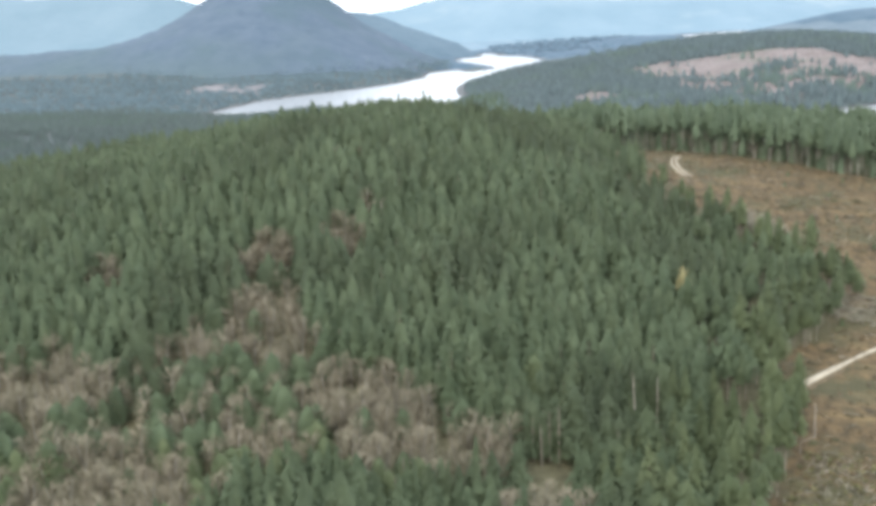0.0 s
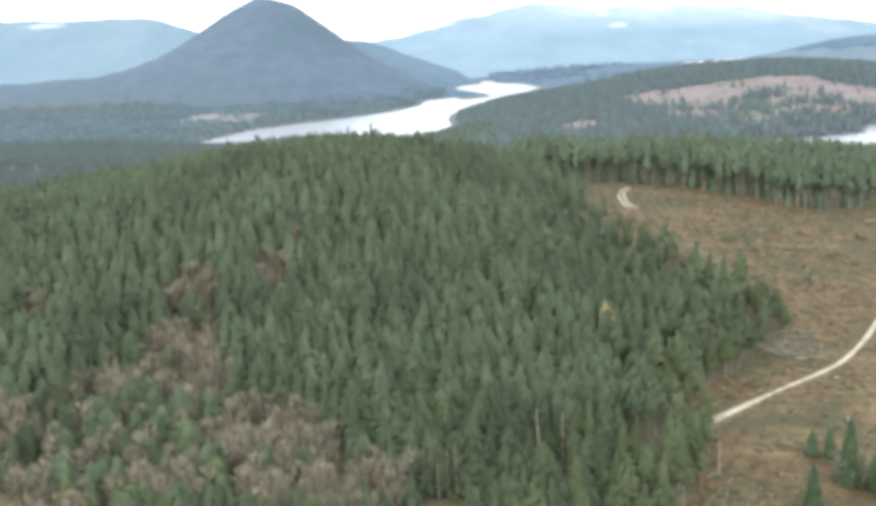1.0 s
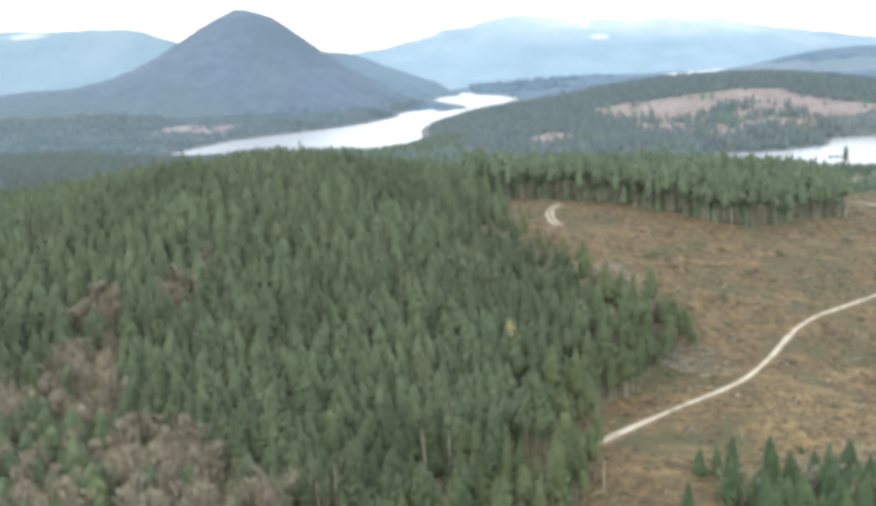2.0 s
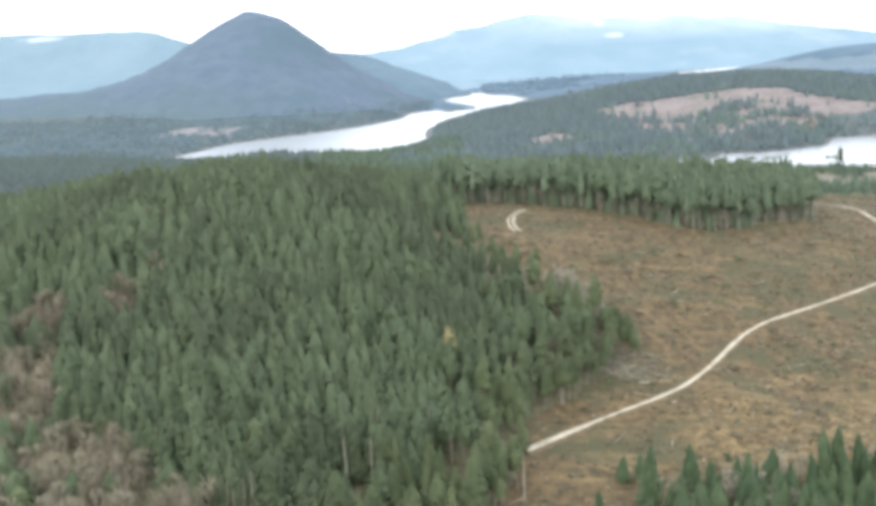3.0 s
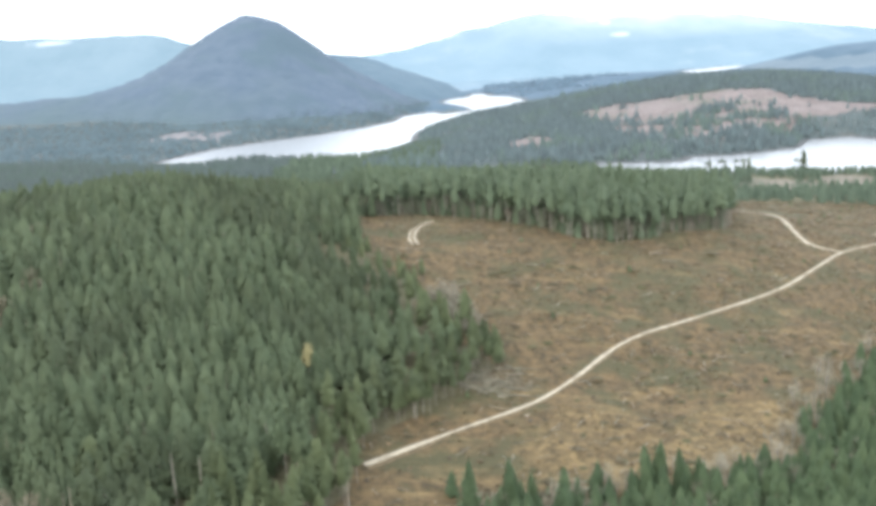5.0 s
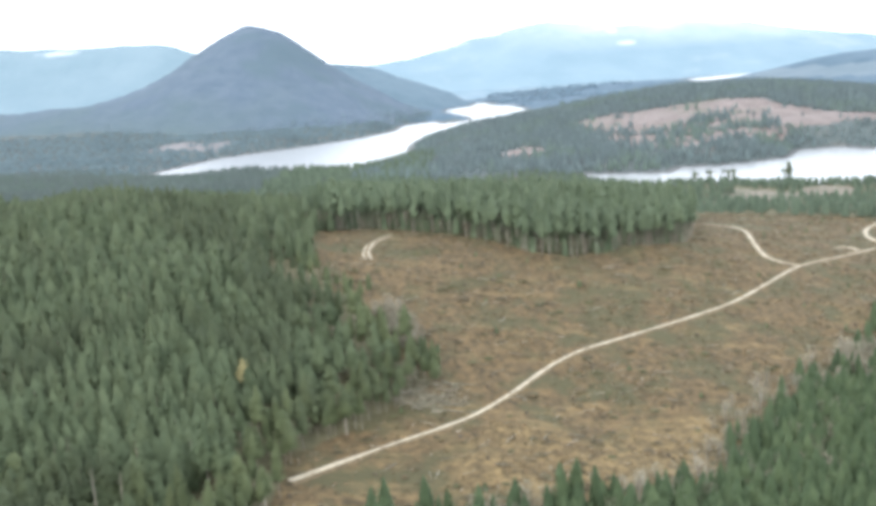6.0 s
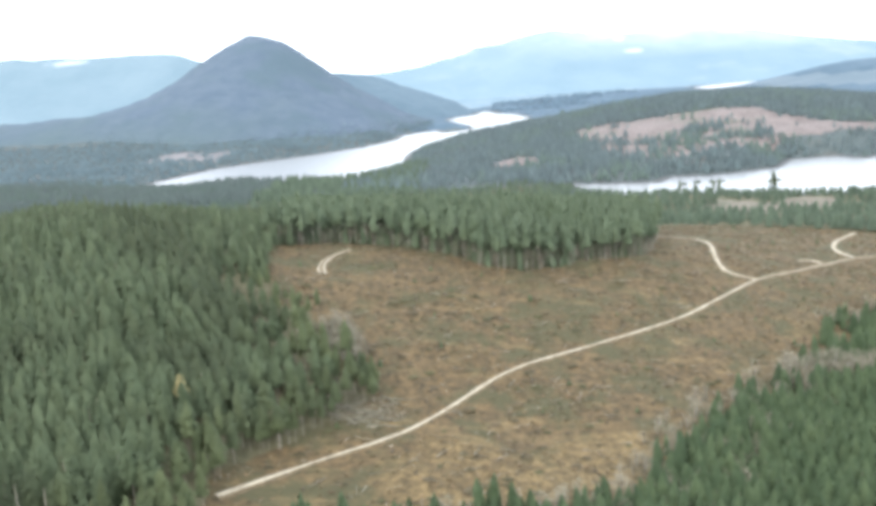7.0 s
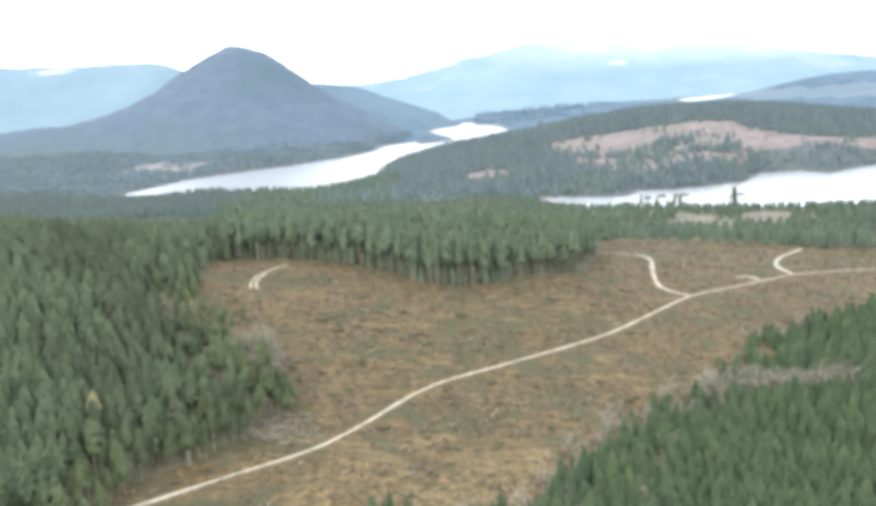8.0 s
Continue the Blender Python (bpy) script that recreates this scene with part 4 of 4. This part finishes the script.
birches = spots_in((-125, 100, 136, 275), 2.8, rng, lambda x, y: in_thicket(x, y) & ~inside(CLEARCUT, x, y) & (rng.uniform(0, 1, np.shape(x)) < np.where(in_patch(x, y) | ~inside(BIRCHES, x, y), 0.95, 0.36)), (4.6, 8.0), (0.8, 1.3))
front = (birches[:, 1] < 172) & (birches[:, 0] > -75)
single_trees("birch_tree", BARE_CROWNS, BARE_TRUNKS, birches[front], rng, M_TWIG_ONE, M_PALE, "leafless grey-brown birch with fine twigs", "birch tree", "bare birches on the slope", 3.0)
stand("birch_thicket", BARE_CROWNS, BARE_TRUNKS, birches[~front], rng, M_TWIG, M_PALE, "leafless grey-brown birch thicket among pines", "birch thicket", 3.0)

# ---------- tall pine stand behind the clearing ----------
def in_stand(x, y):
    return ~inside(CLEARCUT, x, y) & clear_of_roads(x, y, 3) & stand_zone(x, y) & (x < 200) & (y < 560)


pines = spots_in((38, 204, 325, 560), 4.0, rng, in_stand, (13.0, 16.6), (0.8, 1.25), 0.62)
front_row = (line_distance(CLEARCUT, pines[:, 0], pines[:, 1]) < 6.5) & (pines[:, 1] < 440)
single_trees("tall_pine", PINE_CROWNS, PINE_TRUNKS, pines[front_row], rng, M_TALLPINE_ONE, M_TALLBARK, "tall pine with a long bare pale trunk", "pine tree", "tall pines lining the clearing", 1.4)
stand("pine_stand", PINE_CROWNS, PINE_TRUNKS, pines[~front_row], rng, M_TALLPINE, M_TALLBARK, "tall pine stand with bare pale trunks along the clearing", rise=2.0)
# added undergrowth, so that the stand looks less black behind its trunks
seedlings = spots_in((38, 204, 325, 560), 3.1, rng, lambda x, y: in_stand(x, y) & (line_distance(CLEARCUT, x, y) > 3) & (line_distance(CLEARCUT, x, y) < 30), (3.6, 8.0), (1.0, 1.5))
stand("pine_undergrowth", BUSHY_CROWNS, None, seedlings, rng, M_TALLPINE, M_TRUNK, "low young conifers added to lighten the tall pine stand", "undergrowth", 2.5)

# ---------- young spruces below the road ----------
def in_grove(x, y):
    return (inside(GROVE, x, y) | (np.hypot((x - 92) / 9, (y - 187) / 7) < 1)) & (x < 175 + 0.47 * y) & (y > 160 + 0.1 * np.abs(x - 150)) & ~((np.abs(y - 285 - 0.3 * (x - 233)) < 6) & (x > 212) & (x < 256))


grove = spots_in((84, 440, 140, 392), 2.8, rng, in_grove, (5.8, 8.8), (0.95, 1.5))
edge_gap = line_distance(GROVE_EDGE, grove[:, 0], grove[:, 1])
grove[:, 3] *= 0.82 + 0.18 * smooth(0, 14, edge_gap)
thin = rng.uniform(0, 1, len(grove)) < (0.25 + 0.75 * smooth(0, 16, edge_gap)) * np.where(grove[:, 0] < 150, 0.9, 1.0)
grove = grove[thin]
edge_gap = edge_gap[thin]
stretch = (edge_gap < 11) & (grove[:, 0] < 262)
single_trees("spruce_tree", FIR_CROWNS, FIR_TRUNKS, grove[stretch], rng, M_FIR_ONE, M_TRUNK, "bushy dark green young spruce at the clearing's edge", "spruce tree", "young spruces along the clearing", 1.3)
stand("spruce_grove", FIR_CROWNS, FIR_TRUNKS, grove[~stretch], rng, M_FIR, M_TRUNK, "dense green young spruce plantation below the road", "spruce grove", 2.2)
grey = spots_in((205, 262, 268, 302), 2.7, rng, lambda x, y: inside(GROVE, x, y) & (np.abs(y - 285 - 0.3 * (x - 233)) < 6), (5, 7.5), (1.0, 1.5))
skirt = spots_in((88, 262, 165, 352), 3.4, rng, lambda x, y: (line_distance(GROVE_EDGE, x, y) < 6) & (ripple(x, y, 7, 1.5) > 0.1), (2.5, 4.8), (1.0, 1.5))
brow = spots_in((70, 100, 256, 298), 2.1, rng, lambda x, y: np.hypot((x - 85 + 0.2 * (y - 270)) / 6.5, (y - 270) / 12) + 0.2 * ripple(x, y, 5, 1.0) < 1, (3.2, 5.6), (1.0, 1.5))
gaps = spots_in((84, 215, 165, 300), 3.6, rng, lambda x, y: inside(GROVE, x, y) & (line_distance(GROVE_EDGE, x, y) < 24) & (ripple(x, y, 6, 3.5) > 0.0), (3.6, 6.2), (1.0, 1.5))
# pale bushes added inside the stand to lighten its shade
inner = spots_in((50, 204, 325, 540), 2.5, rng, lambda x, y: in_stand(x, y) & (line_distance(CLEARCUT, x, y) > 1.5) & (line_distance(CLEARCUT, x, y) < 11) & (ripple(x, y, 5, 4.0) > -0.6), (3.2, 7.0), (0.8, 1.3))
grey = np.concatenate([grey, skirt, brow, gaps, inner])
stand("bare_bushes", SHRUB_CROWNS, SHRUB_TRUNKS, grey, rng, M_GREYTWIG, M_PALE, "leafless grey bushes along the clearing's edges", "bushes", 3.0)

# ---------- belts of wood down to the lake ----------
def in_belt(x, y):
    return ~inside(CLEARCUT, x, y) & (~(inside(BELT_CUT, x, y) | inside(BELT_GAP, x, y)) | (ripple(x, y, 9, 5.0) > 0.45)) & ~((x < 204) & (y < 560) & (x > 38)) & (signed(BAY, x, y) > -4) & (signed(LAKE, x, y) > -4) & ~((x < 112) & (y < 470)) & (y > 395)


belt = spots_in((-400, 620, 400, 860), 5.8, rng, lambda x, y: in_belt(x, y) & (x > -0.43 * y - 14) & (x < 175 + 0.47 * y), (7.5, 10.5), (1.1, 1.7))
belt[:, 3] *= 1 - 0.45 * smooth(600, 720, belt[:, 1])
belt[:, 3] *= np.where((belt[:, 0] > 215) & (belt[:, 0] < 370) & (belt[:, 1] > 520) & (belt[:, 1] < 668), 0.55, 1.0)
west = (belt[:, 0] < -70) & (belt[:, 1] > 440)
stand("lakeside_forest", BELT_CROWNS, None, belt[~west], rng, M_MIDPINE, M_TRUNK, "green conifer belt between clearing and lake", rise=2.0)
stand("valley_forest", BELT_CROWNS, None, belt[west], rng, M_WESTPINE, M_TRUNK, "conifer forest on the valley floor, haze in its colour", rise=3.0)
low = spots_in((-560, 60, 850, 1150), 6.5, rng, lambda x, y: in_belt(x, y) & (x > -0.46 * y - 20), (8.0, 11.5), (0.9, 1.4))
low[:, 3] *= 1 - 0.4 * smooth(-70, -10, low[:, 0]) - 0.45 * smooth(-140, -210, low[:, 0])
low[:, 3] *= 1 - 0.4 * smooth(90, 30, signed(LAKE, low[:, 0], low[:, 1])) * smooth(-120, -180, low[:, 0])
west = low[:, 0] < -70
stand("lakeside_forest", FAR_CROWNS, None, low[~west], rng, M_MIDPINE, M_TRUNK, "conifer forest on the lake's near shore", rise=2.0)
stand("valley_forest", FAR_CROWNS, None, low[west], rng, M_WESTPINE, M_TRUNK, "conifer forest west of the lake, haze in its colour", rise=3.0)

# ---------- the far shores ----------
def on_far_hill(x, y):
    cut = inside(HILL_CUT, x, y) | inside(SHORE_CUT, x, y) | inside(MID_CUT, x, y)
    clump = smooth(-0.1, 0.5, ripple(x, y, 22, 8.0))
    chance = np.where(cut, np.where(inside(MID_CUT, x, y), 0.16 + 0.62 * clump, 0.015 + 0.04 * clump), np.where(y < 1080, 0.72 + 0.5 * ripple(x, y, 26, 3.0), 1.0))
    chance = np.where((signed(BAY, x, y) < 32) & (y > 850), 1.0, chance)
    return (rng.uniform(0, 1, np.shape(x)) < chance) & (signed(BAY, x, y) > -2) & (signed(LAKE, x, y) > -2)


far_hill = spots_in((0, 900, 880, 1760), 6.7, rng, lambda x, y: on_far_hill(x, y) & (x < 165 + 0.45 * y) & ~((y > 1640) & (rng.uniform(0, 1, np.shape(x)) < 0.5)), (4.5, 10.5), (0.75, 1.25))
front_bank = (far_hill[:, 0] > 425) & (far_hill[:, 1] < 1065)
far_hill[:, 3] *= np.where(front_bank, 0.6, 1.0)
far_hill[:, 3] *= 0.65 + 0.35 * smooth(60, 140, np.abs(signed(LAKE, far_hill[:, 0], far_hill[:, 1])))
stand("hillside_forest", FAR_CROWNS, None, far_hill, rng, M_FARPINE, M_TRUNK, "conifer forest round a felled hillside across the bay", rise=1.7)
def in_valley(x, y):
    return (signed(LAKE, x, y) > 3) & ((signed(MEADOW, x, y) > 2) | (ripple(x, y, 17, 2.0) > 0.45)) & (x > -0.47 * y - 30) & (rng.uniform(0, 1, np.shape(x)) < smooth(32, 6, flank(*PYRAMID, x, y) + 9 * ripple(x, y, 70, 6.0)))


far_left = spots_in((-1150, 20, 1090, 2150), 10.0, rng, in_valley, (2.4, 4.2), (3.4, 5.0))
far_left[:, 2] = np.maximum(far_left[:, 2], flank(*PYRAMID, far_left[:, 0], far_left[:, 1])) - 0.3

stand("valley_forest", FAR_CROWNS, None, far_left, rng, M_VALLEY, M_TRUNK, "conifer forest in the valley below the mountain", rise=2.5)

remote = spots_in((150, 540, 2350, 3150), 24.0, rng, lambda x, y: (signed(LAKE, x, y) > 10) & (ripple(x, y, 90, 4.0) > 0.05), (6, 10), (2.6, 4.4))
stand("remote_woods", FAR_CROWNS, None, remote, rng, M_FARWOOD, M_TRUNK, "woods painted haze blue-grey on the low ridge beyond the lake", rise=3.0)


# ---------- lone trees ----------
def lone(name, shape, x, y, tall, wide, leaf, bark, label, category):
    (cv, cf), (tv, tf) = shape
    base = tagged(new(name), label, category)
    part("trunk", mesh_of("trunk", tv, tf, [bark]), base)
    part("crown", mesh_of("crown", cv, cf, [leaf], normals=domed(cv)), base)
    base.matrix_basis = Matrix.LocRotScale((x, y, float(height(x, y)) - 0.1), None, (tall * wide, tall * wide, tall))
    return base


lone("birch_tree", soft_conifer(41, 200, 0.40, 0.15, 0.28, 0.042, 5, fill=0.5), 52, 229, 9.8, 1.15, M_YELLOW, M_PALE, "birch with bright yellow autumn leaves among pines", "birch tree")
lone("pine_tree", conifer(42, 44, 0.30, 0.27, 0.32, -0.1, 3), 329, 748, 15.5, 1.0, M_PINE_ONE, M_TRUNK, "lone sparse pine standing on the lake shore", "pine tree")
for k, (x, y, tall) in enumerate([(262, 746, 11.5), (273, 745, 9.5), (286, 745, 11), (290, 746, 12)]):
    lone("pine_tree", conifer(50 + k, 40, 0.25, 0.22, 0.45, -0.1, 4), x, y, tall, 0.8, M_PINE_ONE, M_TRUNK, "thin pine standing out against the lake", "pine tree")


def islet(x, y, long, wide, turn, seed):
    """A low peaty islet with a fringe of scrub."""
    irng = np.random.default_rng(seed)
    rims = []
    for r, z in ((1.0, -0.5), (0.93, 0.12), (0.6, 0.4), (0.0, 0.55)):
        rims.append([(r * long * math.cos(a * 0.5236) * (1 + 0.14 * math.sin(a * 2.3 + seed)), r * wide * math.sin(a * 0.5236), z) for a in range(12)])
    v = np.array(rims).reshape(-1, 3)
    f = [(r * 12 + a, r * 12 + (a + 1) % 12, r * 12 + 12 + (a + 1) % 12, r * 12 + 12 + a) for r in range(3) for a in range(12)]
    f = np.array([t for q in f for t in ((q[0], q[1], q[2]), (q[0], q[2], q[3]))])
    base = tagged(new("islet"), "low dark islet with scrub in the lake", "islet", "islets in the bay")
    part("bank", mesh_of("bank", v, f, [M_HEATHER]), base)
    spots = np.array([(irng.uniform(-0.8, 0.8) * long, irng.uniform(-0.5, 0.5) * wide, 0.2, irng.uniform(1.4, 2.8), irng.uniform(1.0, 1.5)) for _ in range(12)])
    v, f, tone, ways = scattered(LOOSE_CROWNS, spots, irng, 1.0)
    tagged(part("scrub", mesh_of("scrub", v, f, [M_MIDPINE], tone=tone, normals=ways), base), kind="stuff")
    base.matrix_basis = Matrix.LocRotScale((x, y, 0.0), Euler((0, 0, turn)), None)


for k, (x, y, long, wide, turn) in enumerate([(351, 826, 8, 2.2, 0.3), (294, 844, 5.5, 2.2, 0.5), (309, 842, 9, 2.0, 0.3), (281, 836, 3.6, 1.6, 0.0)]):
    islet(x, y, long, wide, turn, 900 + k)


for k, (x, y, tall) in enumerate([(123.5, 187.5, 11.5), (126.5, 188.5, 12), (130, 188, 10.5), (133.5, 187, 9), (88.8, 180, 13), (96.5, 182.5, 12.5), (77.5, 166, 11.5), (107, 181, 11), (101, 184, 9)]):
    lone("spruce_tree", soft_conifer(80 + k, 260, 0.03, 0.20, 0.62, 0.05, 6), x, y, tall, 1.0, M_FIR_ONE, M_TRUNK, "slim dark spruce standing out beside dry grass", "spruce tree")


# ---------- dead standing trunks ----------
def snag(x, y, tall, lean, bark):
    v, f = rod([(0, 0, -0.4), (lean * 0.4, 0, tall * 0.5), (lean, 0.1, tall)], [0.15, 0.12, 0.05], 7)
    base = tagged(new("dead_trunk"), "bare dead trunk standing upright among pines", "dead tree", "dead trunks in the forest")
    part("stem", mesh_of("stem", v, f, [bark], flat=False), base)
    for k in range(3):
        a, z = k * 2.2 + x, tall * (0.55 + 0.13 * k)
        bv, bf = rod([(lean * 0.6, 0, z), (lean * 0.6 + math.cos(a) * 0.8, math.sin(a) * 0.8, z + 0.35)], [0.05, 0.015], 4)
        part("branch_stub", mesh_of("branch_stub", bv, bf, [bark]), base)
    base.location = (x, y, float(height(x, y)))


for x, y, tall, lean in [(32.6, 181, 11, -0.3), (37, 183, 9.5, 0.2), (65.5, 181.5, 6.5, 0.1), (22, 172, 8, 0.2), (48, 196, 9, -0.2), (27, 166, 8, 0.1), (12.9, 168.5, 8, 0.1), (14.3, 167.2, 7.5, -0.1), (15.8, 168.6, 9, 0.1), (17.3, 168, 10.5, 0.2), (-8.8, 158.5, 6, 0.1), (-6, 158, 7, -0.2), (-3.2, 158.8, 6.5, 0.1)]:
    snag(x, y, tall, lean, M_PALE if x > 30 else M_TRUNK)


# ---------- the felled clearing: logs, stumps, stones, seedlings, brash, tufts ----------
def in_clearing(x, y, gap=2.4):
    return inside(CLEARCUT, x, y) & clear_of_roads(x, y, gap)


def log(x, y, long, girth, turn, k):
    crook = 0.02 * long
    v, f = rod([(0, 0, 0), (crook, 0.1, long * 0.35), (-crook * 0.5, 0, long * 0.7), (0, 0, long)], [girth, girth * 0.92, girth * 0.75, girth * 0.5], 7)
    v = v[:, [2, 0, 1]] - (long / 2, 0, 0)
    base = tagged(new("log"), "long grey felled log lying on the clearing", "log", "felled logs in the brash")
    part("stem", mesh_of("stem", v, f, [M_SLASH], flat=False), base)
    for end, r in ((0, girth), (long, girth * 0.5)):
        disc = [(end - long / 2, r * math.cos(a * 0.9), r * math.sin(a * 0.9)) for a in range(7)]
        part("cut_end", mesh_of("cut_end", disc, [(0, i, i + 1) for i in range(1, 6)], [M_CUTWOOD]), base)
    z0 = float(height(x, y))
    slope = float(height(x + math.cos(turn) * 3, y + math.sin(turn) * 3)) - z0
    base.matrix_basis = Matrix.LocRotScale((x, y, z0 + girth * 0.8 + 0.12 * (k % 3)), Euler((0, -math.atan2(slope, 3), turn)), None)


for k in range(22):
    log(rng.uniform(86, 103), rng.uniform(232, 245), rng.uniform(6, 12), rng.uniform(0.13, 0.22), rng.normal(0.1, 0.28), k)
for k in range(9):
    log(rng.uniform(100, 190), rng.uniform(215, 260), rng.uniform(3, 6), rng.uniform(0.12, 0.2), rng.uniform(0, 3.1), k)


def stump(k):
    """Two meshes of a cut stump: the barked body with root flares, and the pale cut."""
    r = np.random.default_rng(900 + k)
    flare = 1 + 0.35 * r.uniform(0, 1, 9)
    v, f = rod([(0, 0, -0.3), (0, 0, 0.12), (0, 0, 0.38)], [0.34, 0.24, 0.2], 9)
    v[:9, :2] *= flare[:, None]
    top = [(0.2 * math.cos(2 * math.pi * i / 9), 0.2 * math.sin(2 * math.pi * i / 9), 0.385 + 0.02 * math.sin(i)) for i in range(9)]
    return mesh_of("body", v, f, [M_STUMP], flat=False), mesh_of("cut_top", top, [(0, i, i + 1) for i in range(1, 8)], [M_CUTWOOD])


stump_spots = spots_in((60, 330, 165, 500), 13.0, rng, lambda x, y: in_clearing(x, y, 3.5), (0.8, 1.7), (1, 1.4))
STUMPS = [stump(k) for k in range(4)]
for i, (x, y, z, s, w) in enumerate(stump_spots):
    base = tagged(new("tree_stump"), "weathered cut tree stump in the clearing", "tree stump", "stumps in the clearing")
    part("body", STUMPS[i % 4][0], base)
    part("cut_top", STUMPS[i % 4][1], base, "pale sawn top")
    base.matrix_basis = Matrix.LocRotScale((x, y, z), Euler((0, 0, x)), (s * w, s * w, s))


def boulder(k):
    bm = bmesh.new()
    bmesh.ops.create_icosphere(bm, subdivisions=2, radius=0.5)
    for v in bm.verts:
        v.co *= 1 + 0.28 * noise.noise(v.co * 2.2 + Vector((k * 3.1, 0, 0)))
        v.co.z *= 0.62
    me = bpy.data.meshes.new("boulder")
    bm.to_mesh(me)
    bm.free()
    me.materials.append(M_STONE)
    return me


BOULDERS = [boulder(k) for k in range(4)]
stone_spots = spots_in((70, 330, 170, 490), 52.0, rng, lambda x, y: in_clearing(x, y, 3.0), (0.4, 1.1), (1, 1.5))
for i, (x, y, z, s, w) in enumerate(stone_spots):
    ob = tagged(new("boulder", BOULDERS[i % 4]), "pale grey boulder lying in dry grass", "boulder", "boulders in the clearing")
    ob.matrix_basis = Matrix.LocRotScale((x, y, z + 0.08), Euler((0, 0, y)), (s * w, s, s))

seed_spots = spots_in((70, 330, 170, 500), 15.0, rng, lambda x, y: in_clearing(x, y, 3.5) & (rng.uniform(0, 1, np.shape(x)) < 0.42), (0.9, 2.4), (1.2, 1.9))
single_trees("spruce_sapling", FIR_CROWNS[:3], FIR_TRUNKS[:3], seed_spots, rng, M_FIR_ONE, M_TRUNK, "small dark spruce sapling in the clearing", "sapling", "saplings in the clearing")


def tuft(seed):
    """A tussock of dry grass or heather, one metre wide."""
    r = np.random.default_rng(seed)
    pieces = []
    for k in range(7):
        a = r.uniform(0, 6.28)
        pieces.append(blade((0.1 * math.cos(a), 0.1 * math.sin(a), -0.1), (0.55 * math.cos(a), 0.55 * math.sin(a), r.uniform(0.25, 0.8)), r.uniform(0.14, 0.3), 0.05))
    return joined(pieces)


def hummock(seed):
    """A low mound of heather."""
    r = np.random.default_rng(seed)
    v, f = rod([(0, 0, -0.2), (0, 0, 0.2), (0, 0, 0.42), (0, 0, 0.5)], [1.0, 0.8, 0.42, 0.02], 7)
    v += r.normal(0, 0.09, v.shape)
    return v, f


def stick(seed):
    r = np.random.default_rng(seed)
    v, f = rod([(0, 0, 0), (r.normal(0, 0.03), r.normal(0, 0.03), 0.5), (0, 0, 1)], [0.026, 0.020, 0.007], 3)
    return v[:, [2, 0, 1]] + (0, 0, 0.02), f


def clutter(name, shapes, gap, tall, wide, material, label, category, keep=None, box=(42, 420, 136, 528)):
    spots = spots_in(box, gap, rng, keep or in_clearing, tall, wide)
    v, f, tone, _ = scattered(shapes, spots, rng)
    return tagged(new(name, mesh_of(name, v, f, [material], tone=tone)), label, category, kind="stuff")


def ragged(x, y):
    return in_clearing(x, y, 2.3) & (x < 175 + 0.47 * y) & (rng.uniform(0, 1, np.shape(x)) < 0.35 + 0.5 * (ripple(x, y, 11, 9.0) > 0))


clutter("grass_tufts", [tuft(k) for k in range(8)], 1.9, (0.28, 0.66), (1.0, 2.0), M_TUFT, "dry straw-coloured grass tufts covering the clearing", "grass", ragged)
clutter("grass_tufts", [tuft(40 + k) for k in range(6)], 1.5, (0.4, 1.0), (0.9, 1.7), M_GREENGRASS, "long yellow-green grass in the clearing's corner", "grass", lambda x, y: in_clearing(x, y) & (np.hypot((x - 62) / 13, (y - 162) / 16) + 0.4 * ripple(x, y, 6, 2.0) < 1))
clutter("heather", [hummock(k) for k in range(8)], 5.4, (0.25, 0.6), (1.8, 4.2), M_HEATHER, "brown and dull green heather hummocks", "heather", ragged)
clutter("branches", [stick(k) for k in range(6)], 3.4, (1.8, 5.5), (0.9, 1.2), M_SLASH, "grey branches left lying after felling", "branches", ragged)
clutter("brash", [stick(20 + k) for k in range(6)], 0.8, (1.5, 4.5), (0.9, 1.1), M_SLASH, "heaped grey brash beside the forest edge", "branches", lambda x, y: (np.hypot((x - 95) / 10, (y - 239) / 6) < 1) & clear_of_roads(x, y, 3))
clutter("brash", [stick(30 + k) for k in range(6)], 1.1, (1.5, 4.5), (0.9, 1.1), M_SLASH, "cut branches strewn over the clearing's corner", "branches", lambda x, y: (np.hypot((x - 66) / 9, (y - 168) / 9) < 1) & inside(CLEARCUT, x, y))
